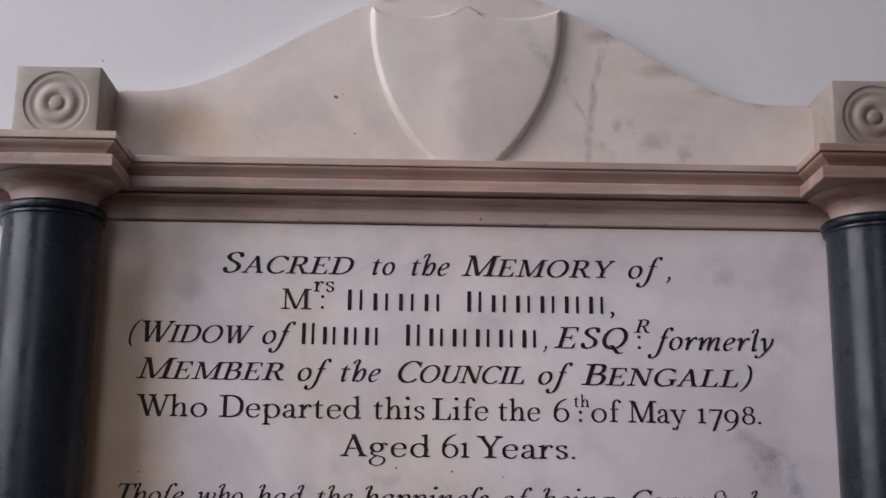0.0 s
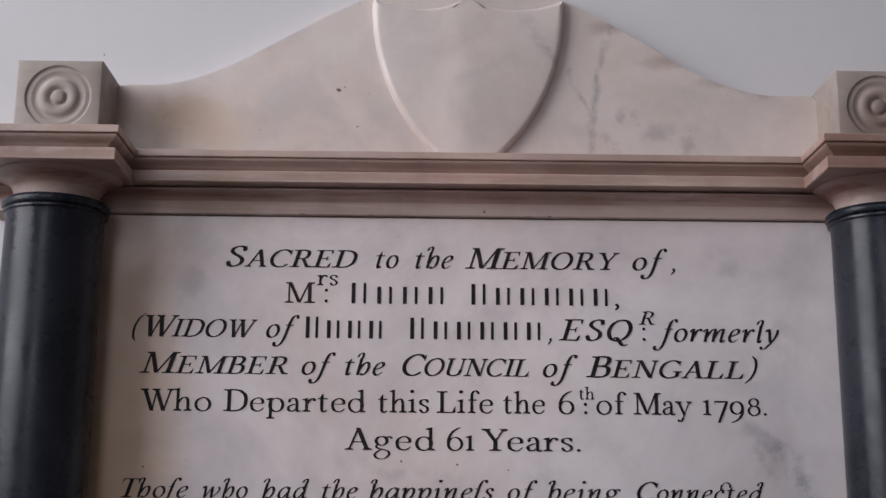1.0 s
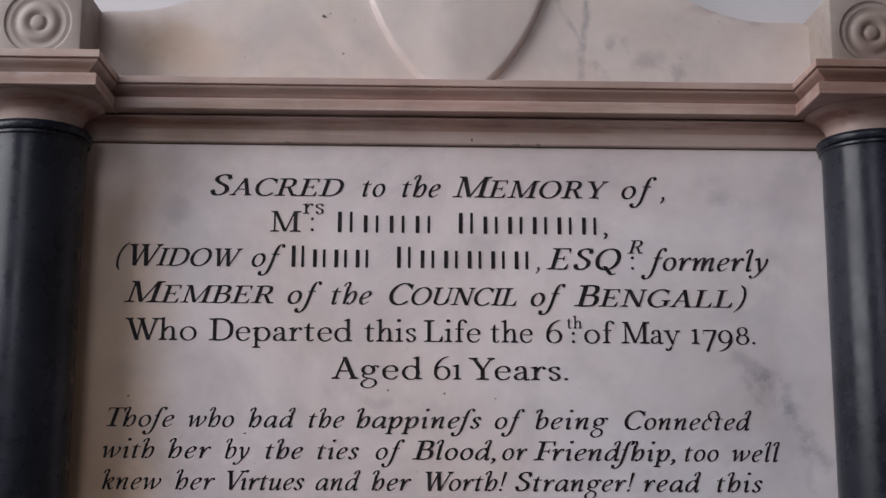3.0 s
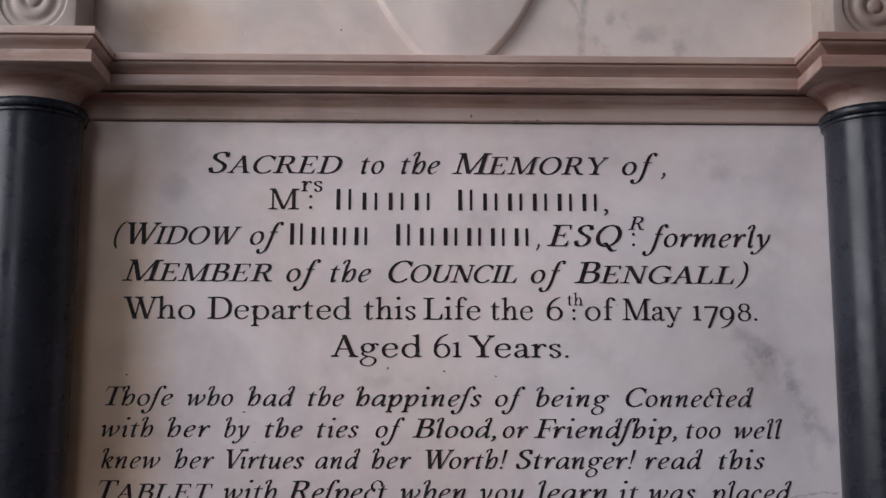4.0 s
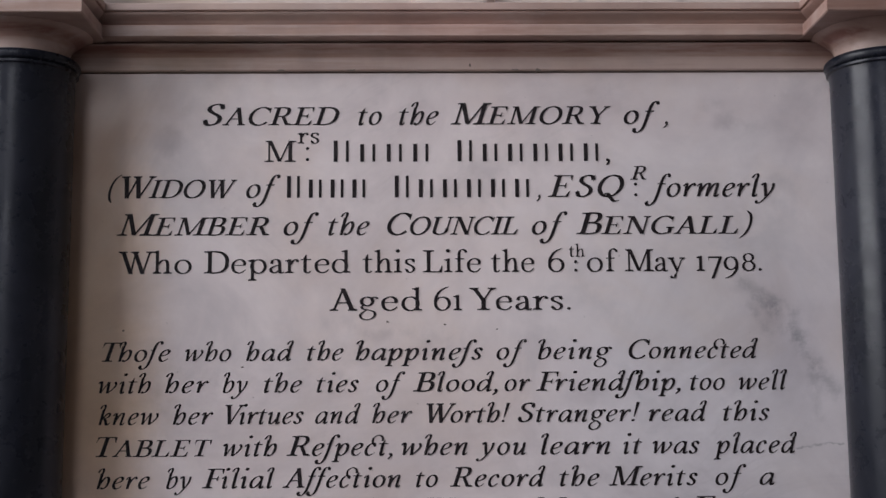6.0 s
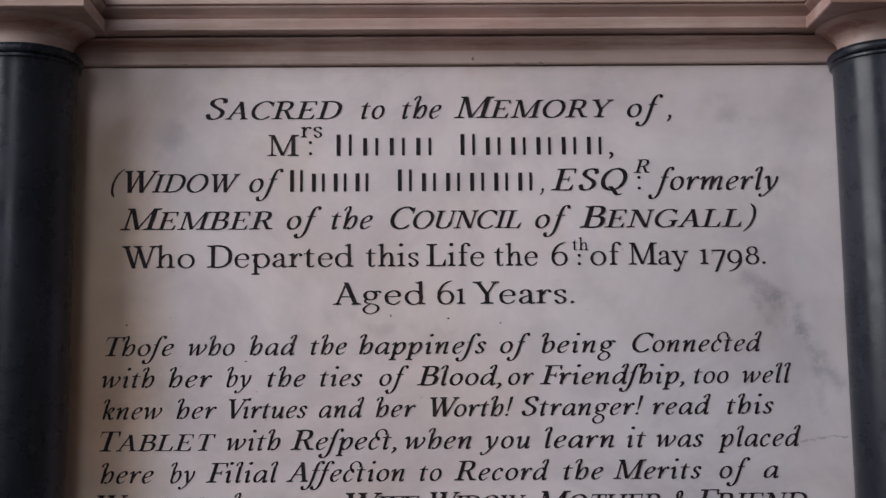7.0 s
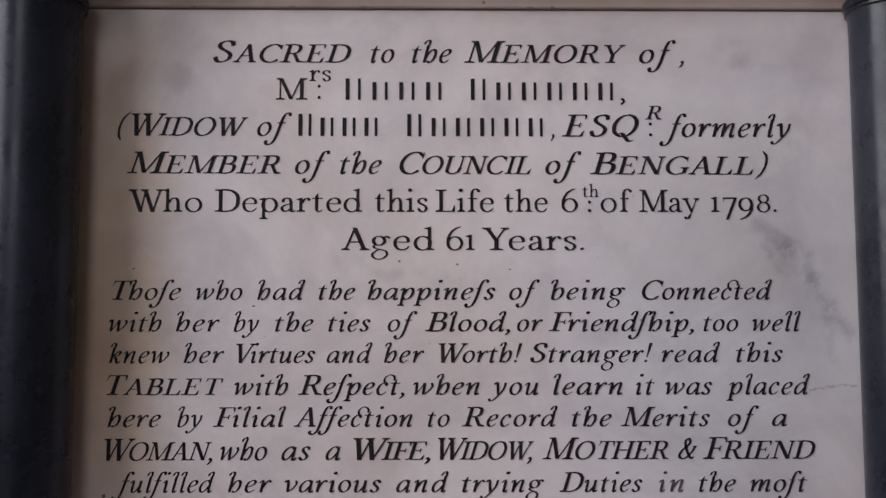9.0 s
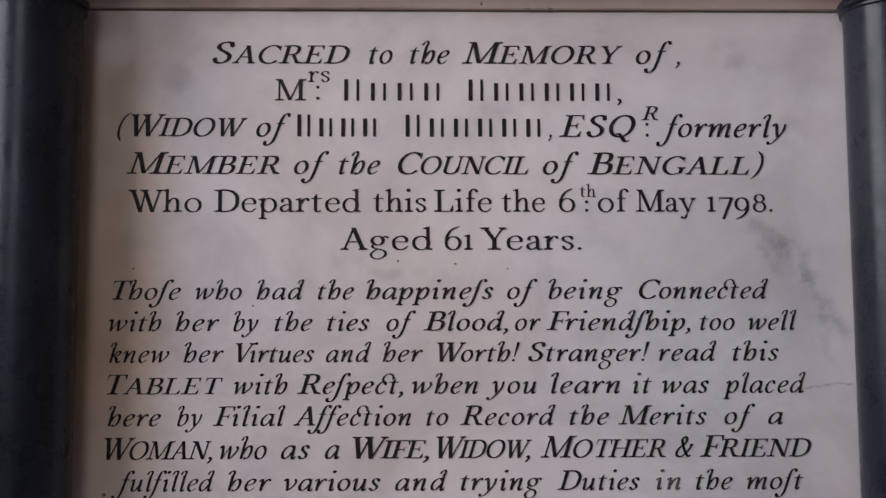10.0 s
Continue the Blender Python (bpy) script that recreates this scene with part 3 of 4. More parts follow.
@letter("B", 0.68)
def draw(p):
    p.stem(0.17, 0, 1, TH, (0.125, 0), (0.125, 0))
    p.stroke((0.17, 0.98), (0.36, 0.98), (0.50, 0.93), (0.545, 0.77), (0.49, 0.60), (0.36, 0.54), (0.17, 0.53))
    p.stroke((0.30, 0.53), (0.45, 0.515), (0.58, 0.44), (0.615, 0.27), (0.56, 0.09), (0.40, 0.022), (0.17, 0.022))


@letter("C", 0.76)
def draw(p):
    p.arc(0.44, 0.5, 0.375, 0.495, 42, 318)
    p.tick(0.73, 0.985, 0.70, 0.03)
    p.tick(0.725, 0.80, 0.70, 0.05)


@letter("D", 0.82)
def draw(p):
    p.stem(0.17, 0, 1, TH, (0.125, 0), (0.125, 0))
    p.stroke((0.17, 0.978), (0.38, 0.975), (0.58, 0.91), (0.72, 0.72), (0.74, 0.5), (0.71, 0.27), (0.57, 0.09), (0.38, 0.025), (0.17, 0.022))


@letter("E", 0.70)
def draw(p):
    p.stem(0.17, 0, 1, TH, (0.125, 0), (0.125, 0))
    p.bar(0.17, 0.60, 0.977)
    p.bar(0.17, 0.45, 0.515)
    p.bar(0.17, 0.62, 0.023)
    p.tick(0.595, 0.985, 0.76, 0.08)
    p.tick(0.635, 0.015, 0.27, 0.10)
    p.tick(0.455, 0.515, 0.64, 0.05)
    p.tick(0.455, 0.515, 0.39, 0.05)


@letter("F", 0.64)
def draw(p):
    p.stem(0.17, 0, 1, TH, (0.125, 0.125), (0.125, 0))
    p.bar(0.17, 0.60, 0.977)
    p.bar(0.17, 0.45, 0.49)
    p.tick(0.595, 0.985, 0.74, 0.09)
    p.tick(0.455, 0.49, 0.62, 0.05)
    p.tick(0.455, 0.49, 0.36, 0.05)


@letter("G", 0.84)
def draw(p):
    p.arc(0.45, 0.5, 0.38, 0.495, 44, 300)
    p.stem(0.72, 0.07, 0.40, TH, None, (0.10, 0.08))
    p.stroke((0.60, 0.04), (0.68, 0.07), (0.72, 0.12), k=0.8)
    p.tick(0.725, 0.985, 0.70, 0.03)


@letter("H", 0.88)
def draw(p):
    p.stem(0.17, 0, 1, TH)
    p.stem(0.71, 0, 1, TH)
    p.bar(0.17, 0.71, 0.51)


@letter("I", 0.36)
def draw(p):
    p.stem(0.18, 0, 1, TH)


@letter("L", 0.68)
def draw(p):
    p.stem(0.17, 0, 1, TH, (0.125, 0), (0.125, 0.125))
    p.bar(0.17, 0.62, 0.023)
    p.tick(0.64, 0.015, 0.30, 0.12)


@letter("M", 1.02)
def draw(p):
    p.stem(0.13, 0, 1, HAIR, (0.125, 0.125), None)
    p.line(0.16, 1, 0.50, 0.02, TH)
    p.line(0.50, 0.02, 0.84, 1, HAIR)
    p.stem(0.86, 0, 1, TH, (0.125, 0.125), (0, 0.125))
    p.serif(0.16, 1, TH, 0.09, 0, -1)


@letter("N", 0.86)
def draw(p):
    p.stem(0.15, 0, 1, HAIR, (0.125, 0.125), None)
    p.line(0.15, 1, 0.70, 0, TH + 0.03)
    p.stem(0.71, 0.0, 1, HAIR, None, (0.10, 0.09))
    p.serif(0.13, 1, TH, 0.08, 0, -1)


@letter("O", 0.86)
def draw(p):
    p.arc(0.43, 0.5, 0.355, 0.49, 90, 450)


@letter("Q", 0.86)
def draw(p):
    p.arc(0.43, 0.5, 0.355, 0.49, 90, 450)
    p.stroke((0.30, 0.12), (0.40, 0.14), (0.54, -0.04), (0.68, -0.20), (0.84, -0.16), end=0.3)


@letter("R", 0.78)
def draw(p):
    p.stem(0.17, 0, 1, TH, (0.125, 0.125), (0.125, 0))
    p.stroke((0.17, 0.98), (0.36, 0.98), (0.52, 0.92), (0.57, 0.75), (0.51, 0.57), (0.36, 0.50), (0.17, 0.495))
    p.line(0.40, 0.51, 0.66, 0.0, TH)
    p.serif(0.67, 0, TH, 0.0, 0.09)


@letter("S", 0.62)
def draw(p):
    p.stroke((0.52, 0.77), (0.46, 0.93), (0.31, 0.98), (0.15, 0.90), (0.12, 0.74), (0.24, 0.60), (0.41, 0.48), (0.52, 0.34), (0.50, 0.14), (0.34, 0.022), (0.18, 0.06), (0.09, 0.25))
    p.tick(0.525, 0.99, 0.72, 0.02)
    p.tick(0.085, 0.01, 0.29, -0.02)


@letter("T", 0.76)
def draw(p):
    p.stem(0.38, 0, 1, TH, (0.125, 0.125), None)
    p.bar(0.06, 0.70, 0.977)
    p.tick(0.70, 0.985, 0.72, 0.08)
    p.tick(0.055, 0.985, 0.72, -0.08)


@letter("U", 0.84)
def draw(p):
    p.stem(0.17, 0.30, 1, TH, None)
    p.stem(0.69, 0.30, 1, HAIR, None)
    p.stroke((0.17, 0.36), (0.20, 0.12), (0.42, 0.02), (0.64, 0.12), (0.69, 0.36))


@letter("V", 0.74)
def draw(p):
    p.line(0.10, 1, 0.37, -0.01, TH + 0.01)
    p.line(0.37, -0.01, 0.64, 1, HAIR)
    p.serif(0.10, 1, TH, 0.08, 0.07, -1)
    p.serif(0.64, 1, HAIR, 0.10, 0.08, -1)


@letter("W", 1.10)
def draw(p):
    for x in (0.10, 0.49):
        p.line(x, 1, x + 0.26, -0.01, TH + 0.01)
        p.line(x + 0.26, -0.01, x + 0.50 - (0.08 if x < 0.3 else 0), 1, HAIR)
        p.serif(x, 1, TH, 0.08, 0.07, -1)
    p.serif(0.99, 1, HAIR, 0.10, 0.08, -1)


@letter("Y", 0.76)
def draw(p):
    p.line(0.10, 1, 0.38, 0.44, TH + 0.01)
    p.line(0.65, 1, 0.39, 0.44, HAIR)
    p.stem(0.385, 0, 0.47, TH, (0.125, 0.125), None)
    p.serif(0.10, 1, TH, 0.08, 0.07, -1)
    p.serif(0.65, 1, HAIR, 0.10, 0.08, -1)


@letter("&", 0.86)
def draw(p):
    p.stroke((0.80, 0.60), (0.68, 0.32), (0.48, 0.07), (0.26, 0.02), (0.10, 0.16), (0.18, 0.42), (0.40, 0.60), (0.46, 0.80), (0.34, 0.93), (0.22, 0.80), (0.34, 0.52), (0.56, 0.20), (0.76, 0.03), (0.86, 0.10))
    p.serif(0.78, 0.60, HAIR, 0.08, 0.06, -1)


# points
@letter(".", 0.24)
def draw(p):
    p.ball(0.10, 0.055, 0.062)


@letter(",", 0.24)
def draw(p):
    p.ball(0.10, 0.055, 0.062)
    p.stroke((0.12, 0.07), (0.15, -0.02), (0.10, -0.13), (0.04, -0.20), end=0.3, k=0.7)


@letter("!", 0.30)
def draw(p):
    p.ball(0.12, 0.055, 0.062)
    p.pieces.append([[(0.10, 0.24), (0.14, 0.24), (0.185, 1.0), (0.055, 1.0)]])


@letter("(", 0.34)
def draw(p):
    p.stroke((0.32, 1.08), (0.16, 0.84), (0.10, 0.42), (0.16, 0.02), (0.28, -0.22), start=0.4, end=0.4, k=0.6)


@letter(")", 0.34)
def draw(p):
    p.stroke((0.04, 1.08), (0.19, 0.86), (0.25, 0.46), (0.19, 0.06), (0.04, -0.22), start=0.4, end=0.4, k=0.6)


# roman small letters
def bowl(p, cx, rx=0.225):
    p.arc(cx, 0.305, rx, 0.305, 90, 450)


@letter("a", 0.52, "roman")
def draw(p):
    p.line(0.38, 0.10, 0.38, 0.46, LOW)
    p.stroke((0.11, 0.47), (0.15, 0.57), (0.25, 0.61), (0.34, 0.57), (0.38, 0.44))
    p.ball(0.12, 0.47, 0.055)
    p.stroke((0.38, 0.36), (0.22, 0.31), (0.10, 0.22), (0.09, 0.10), (0.17, 0.02), (0.28, 0.05), (0.38, 0.15))
    p.stroke((0.38, 0.14), (0.40, 0.03), (0.46, 0.01), (0.52, 0.06), end=0.4)


@letter("d", 0.64, "roman")
def draw(p):
    bowl(p, 0.29)
    p.line(0.49, 0, 0.49, 1.03, LOW)
    p.flag(0.49, 1.03, LOW)
    p.serif(0.49, 0, LOW, 0, 0.09)


@letter("e", 0.55, "roman")
def draw(p):
    p.stroke((0.47, 0.36), (0.46, 0.50), (0.37, 0.60), (0.24, 0.60), (0.11, 0.48), (0.08, 0.30), (0.13, 0.10), (0.27, 0.01), (0.40, 0.05), (0.50, 0.17), end=0.4)
    p.bar(0.09, 0.49, 0.36, 0.036)


@letter("f", 0.40, "roman")
def draw(p):
    p.stem(0.18, 0, 0.78, LOW, (0.085, 0.085), None)
    p.stroke((0.18, 0.74), (0.20, 0.92), (0.30, 1.02), (0.42, 0.97))
    p.ball(0.42, 0.93, 0.058)
    p.bar(0.05, 0.36, 0.60)


@letter("g", 0.58, "roman")
def draw(p):
    p.arc(0.25, 0.415, 0.165, 0.195, 90, 450)
    p.stroke((0.16, 0.26), (0.09, 0.18), (0.14, 0.08), (0.30, 0.03), (0.45, -0.05), (0.48, -0.20), (0.38, -0.35), (0.22, -0.40), (0.08, -0.32), (0.05, -0.18), (0.14, -0.05), (0.24, 0.03), k=0.75)
    p.stroke((0.38, 0.52), (0.46, 0.60), (0.54, 0.58))
    p.ball(0.545, 0.56, 0.045)


def arch(p, x, y=0.40):
    p.stroke((x + 0.03, y), (x + 0.12, 0.55), (x + 0.22, 0.61), (x + 0.31, 0.57), (x + 0.345, 0.42))
    p.stem(x + 0.345, 0, 0.44, LOW, (0.08, 0.085), None)


@letter("h", 0.66, "roman")
def draw(p):
    p.stem(0.15, 0, 1.03, LOW, (0.085, 0.08), None)
    p.flag(0.15, 1.03, LOW)
    arch(p, 0.15)


@letter("i", 0.33, "roman")
def draw(p):
    p.stem(0.16, 0, X_HIGH, LOW, (0.085, 0.085), None)
    p.flag(0.16, X_HIGH, LOW)
    p.ball(0.15, 0.97, 0.080)


@letter("o", 0.60, "roman")
def draw(p):
    bowl(p, 0.29, 0.235)


@letter("p", 0.64, "roman")
def draw(p):
    p.stem(0.15, -0.33, X_HIGH, LOW, (0.085, 0.085), None)
    p.flag(0.15, X_HIGH, LOW)
    bowl(p, 0.345)


@letter("r", 0.47, "roman")
def draw(p):
    p.stem(0.15, 0, X_HIGH, LOW, (0.085, 0.085), None)
    p.flag(0.15, X_HIGH, LOW)
    p.stroke((0.18, 0.38), (0.26, 0.54), (0.35, 0.60), (0.43, 0.57))
    p.ball(0.42, 0.54, 0.058)


@letter("s", 0.46, "roman")
def draw(p):
    p.stroke((0.37, 0.48), (0.33, 0.575), (0.22, 0.60), (0.11, 0.54), (0.11, 0.42), (0.22, 0.34), (0.34, 0.25), (0.37, 0.13), (0.30, 0.03), (0.19, 0.012), (0.08, 0.15))
    p.tick(0.375, 0.61, 0.43, 0.02)
    p.tick(0.08, 0.0, 0.19, -0.02)


@letter("t", 0.42, "roman")
def draw(p):
    p.pieces.append([[(0.11, 0.12), (0.22, 0.12), (0.22, 0.82), (0.19, 0.82), (0.11, 0.68)]])
    p.bar(0.02, 0.37, 0.60)
    p.stroke((0.165, 0.16), (0.18, 0.05), (0.26, 0.01), (0.36, 0.08), end=0.4)


@letter("y", 0.60, "roman")
def draw(p):
    p.line(0.10, X_HIGH, 0.33, 0.0, LOW + 0.01)
    p.line(0.53, X_HIGH, 0.25, -0.20, FINE)
    p.stroke((0.27, -0.14), (0.20, -0.29), (0.10, -0.29))
    p.ball(0.10, -0.26, 0.06)
    p.serif(0.10, X_HIGH, LOW, 0.07, 0.07, -1)
    p.serif(0.53, X_HIGH, FINE, 0.09, 0.07, -1)


@letter("1", 0.34, "roman")
def draw(p):
    p.stem(0.16, 0, 0.68, LOW, (0.085, 0.085), None)
    p.flag(0.16, 0.68, LOW)


@letter("6", 0.60, "roman")
def draw(p):
    p.arc(0.31, 0.30, 0.225, 0.295, 90, 450)
    p.stroke((0.085, 0.30), (0.10, 0.55), (0.21, 0.82), (0.36, 0.97), (0.52, 1.05), end=0.4)


@letter("7", 0.54, "roman")
def draw(p):
    p.bar(0.06, 0.53, 0.62, 0.075)
    p.tick(0.07, 0.65, 0.46, -0.03)
    p.line(0.50, 0.62, 0.20, -0.34, LOW)


@letter("8", 0.54, "roman")
def draw(p):
    p.arc(0.27, 0.60, 0.155, 0.175, 90, 450, 0.85)
    p.arc(0.27, 0.215, 0.19, 0.215, 90, 450, 0.9)


@letter("9", 0.60, "roman")
def draw(p):
    p.arc(0.28, 0.345, 0.205, 0.285, 90, 450)
    p.stroke((0.49, 0.36), (0.47, 0.08), (0.34, -0.16), (0.20, -0.27), (0.06, -0.33), end=0.4)


# italic small letters, upright here and slanted when set
def rise(p, x, high):
    """The curled head of a tall stem."""
    p.stroke((x - 0.13, high - 0.19), (x - 0.08, high - 0.05), (x + 0.01, high), (x + 0.055, high - 0.10), (x + 0.022, high - 0.34), k=0.85)


def lead(p, x):
    """The thin stroke that enters a small letter."""
    p.stroke((x - 0.115, 0.47), (x - 0.05, 0.58), (x, 0.58), (x + 0.008, 0.44), k=0.8)


def leave(p, x):
    p.stroke((x, 0.18), (x + 0.005, 0.05), (x + 0.06, 0.005), (x + 0.135, 0.11), end=0.3)


def pen_arch(p, x):
    """From a stem up and over into the next, with no foot."""
    p.stroke((x + 0.01, 0.18), (x + 0.10, 0.44), (x + 0.20, 0.585), (x + 0.285, 0.57), (x + 0.285, 0.40), (x + 0.27, 0.18))


@letter("a", 0.55, "italic")
def draw(p):
    p.stroke((0.43, 0.50), (0.33, 0.60), (0.19, 0.54), (0.085, 0.34), (0.09, 0.11), (0.19, 0.015), (0.31, 0.12), (0.42, 0.34))
    p.line(0.435, 0.14, 0.435, 0.60, LOW * 0.9)
    leave(p, 0.435)


@letter("b", 0.54, "italic")
def draw(p):
    p.line(0.13, 0.14, 0.13, 0.80, LOW)
    rise(p, 0.11, 1.03)
    p.stroke((0.13, 0.20), (0.15, 0.04), (0.27, 0.01), (0.41, 0.14), (0.46, 0.36), (0.41, 0.56), (0.30, 0.60), (0.20, 0.50), (0.14, 0.34))


@letter("c", 0.46, "italic")
def draw(p):
    p.stroke((0.36, 0.49), (0.33, 0.58), (0.24, 0.60), (0.12, 0.46), (0.08, 0.24), (0.14, 0.05), (0.26, 0.01), (0.40, 0.15), end=0.4)
    p.ball(0.36, 0.48, 0.05)


@letter("d", 0.58, "italic")
def draw(p):
    p.stroke((0.43, 0.48), (0.34, 0.60), (0.19, 0.54), (0.085, 0.34), (0.09, 0.11), (0.19, 0.015), (0.31, 0.12), (0.42, 0.34))
    p.line(0.44, 0.14, 0.44, 0.80, LOW * 0.9)
    rise(p, 0.42, 1.03)
    leave(p, 0.44)


@letter("e", 0.46, "italic")
def draw(p):
    p.stroke((0.09, 0.27), (0.24, 0.32), (0.36, 0.42), (0.37, 0.55), (0.27, 0.60), (0.14, 0.49), (0.08, 0.26), (0.13, 0.06), (0.25, 0.01), (0.40, 0.15), end=0.4)


def swung(p, x, cross):
    """The long stroke of f and of the long s, hooked at both ends."""
    p.stroke((x + 0.29, 0.96), (x + 0.22, 1.03), (x + 0.12, 0.98), (x + 0.06, 0.76), (x + 0.03, 0.40), (x + 0.0, 0.06), (x - 0.05, -0.22), (x - 0.15, -0.38), (x - 0.27, -0.375), (x - 0.33, -0.26), k=1.05)
    p.ball(x + 0.275, 0.94, 0.058)
    p.ball(x - 0.305, -0.26, 0.060)
    p.bar(x - 0.08, x + cross, 0.585)


@letter("f", 0.33, "italic")
def draw(p):
    swung(p, 0.10, 0.20)


@letter("ſ", 0.31, "italic")
def draw(p):
    swung(p, 0.10, 0.04)


@letter("g", 0.56, "italic")
def draw(p):
    p.arc(0.25, 0.40, 0.155, 0.20, 90, 450)
    p.stroke((0.15, 0.25), (0.10, 0.16), (0.18, 0.07), (0.36, -0.01), (0.45, -0.16), (0.39, -0.35), (0.23, -0.42), (0.09, -0.33), (0.07, -0.17), (0.16, -0.04), (0.28, 0.03), k=0.8)
    p.stroke((0.36, 0.51), (0.44, 0.60), (0.54, 0.56))
    p.ball(0.53, 0.545, 0.045)


@letter("h", 0.56, "italic")
def draw(p):
    p.line(0.13, 0.0, 0.13, 0.80, LOW)
    rise(p, 0.11, 1.03)
    p.stroke((0.14, 0.20), (0.22, 0.45), (0.34, 0.60), (0.44, 0.53), (0.46, 0.32), (0.41, 0.11), (0.31, 0.015), (0.24, 0.05))
    p.ball(0.25, 0.055, 0.042)


@letter("i", 0.33, "italic")
def draw(p):
    p.line(0.16, 0.14, 0.16, 0.52, LOW)
    lead(p, 0.15)
    leave(p, 0.16)
    p.ball(0.17, 0.97, 0.078)


@letter("k", 0.54, "italic")
def draw(p):
    p.line(0.13, 0.0, 0.13, 0.80, LOW)
    rise(p, 0.11, 1.03)
    p.stroke((0.14, 0.27), (0.26, 0.48), (0.36, 0.60), (0.44, 0.54), (0.38, 0.40), (0.24, 0.32))
    p.stroke((0.24, 0.33), (0.32, 0.22), (0.37, 0.06), (0.44, 0.01), (0.53, 0.11), end=0.4)


@letter("l", 0.31, "italic")
def draw(p):
    p.line(0.15, 0.14, 0.15, 0.80, LOW)
    rise(p, 0.13, 1.03)
    leave(p, 0.15)


@letter("m", 0.86, "italic")
def draw(p):
    lead(p, 0.13)
    p.line(0.14, 0.0, 0.14, 0.50, LOW)
    pen_arch(p, 0.14)
    p.line(0.42, 0.0, 0.42, 0.42, LOW)
    pen_arch(p, 0.42)
    leave(p, 0.69)


@letter("n", 0.60, "italic")
def draw(p):
    lead(p, 0.13)
    p.line(0.14, 0.0, 0.14, 0.50, LOW)
    pen_arch(p, 0.14)
    leave(p, 0.41)


@letter("o", 0.52, "italic")
def draw(p):
    p.arc(0.26, 0.305, 0.185, 0.295, 90, 450)


@letter("p", 0.56, "italic")
def draw(p):
    p.line(0.14, -0.32, 0.14, 0.52, LOW)
    lead(p, 0.13)
    p.serif(0.14, -0.33, LOW, 0.07, 0.08)
    p.stroke((0.14, 0.22), (0.22, 0.48), (0.34, 0.60), (0.45, 0.51), (0.46, 0.28), (0.37, 0.06), (0.25, 0.015), (0.15, 0.10))


@letter("r", 0.44, "italic")
def draw(p):
    lead(p, 0.13)
    p.line(0.14, 0.0, 0.14, 0.50, LOW)
    p.stroke((0.15, 0.20), (0.23, 0.45), (0.33, 0.59), (0.40, 0.56))
    p.ball(0.395, 0.535, 0.05)


@letter("s", 0.42, "italic")
def draw(p):
    p.stroke((0.33, 0.49), (0.29, 0.58), (0.20, 0.60), (0.12, 0.52), (0.14, 0.40), (0.24, 0.29), (0.31, 0.18), (0.27, 0.05), (0.16, 0.01), (0.06, 0.10))
    p.ball(0.335, 0.49, 0.04)
    p.ball(0.065, 0.11, 0.045)


@letter("t", 0.38, "italic")
def draw(p):
    p.pieces.append([[(0.095, 0.14), (0.205, 0.14), (0.205, 0.78), (0.185, 0.78), (0.095, 0.60)]])
    p.bar(0.0, 0.34, 0.585)
    leave(p, 0.15)


@letter("u", 0.60, "italic")
def draw(p):
    lead(p, 0.13)
    p.stroke((0.14, 0.52), (0.135, 0.25), (0.15, 0.05), (0.24, 0.01), (0.34, 0.14), (0.43, 0.36))
    p.line(0.43, 0.14, 0.43, 0.60, LOW)
    leave(p, 0.43)


@letter("v", 0.52, "italic")
def draw(p):
    p.stroke((0.02, 0.50), (0.08, 0.60), (0.13, 0.55), (0.17, 0.30), (0.20, 0.01))
    p.stroke((0.20, 0.01), (0.36, 0.20), (0.45, 0.42), (0.42, 0.58), k=0.8)
    p.ball(0.41, 0.56, 0.045)


@letter("w", 0.80, "italic")
def draw(p):
    p.stroke((0.02, 0.50), (0.08, 0.60), (0.13, 0.55), (0.16, 0.30), (0.18, 0.01))
    p.line(0.18, 0.0, 0.40, 0.58, FINE)
    p.line(0.41, 0.60, 0.46, 0.0, LOW)
    p.stroke((0.46, 0.01), (0.62, 0.20), (0.72, 0.42), (0.68, 0.58), k=0.8)
    p.ball(0.675, 0.56, 0.045)


@letter("y", 0.54, "italic")
def draw(p):
    p.stroke((0.02, 0.50), (0.08, 0.60), (0.14, 0.55), (0.19, 0.30), (0.25, 0.01))
    p.stroke((0.44, 0.60), (0.41, 0.30), (0.28, 0.0), (0.12, -0.26), (0.0, -0.31), (-0.06, -0.24), k=0.85)
    p.ball(0.43, 0.555, 0.05)
    p.ball(-0.04, -0.235, 0.055)


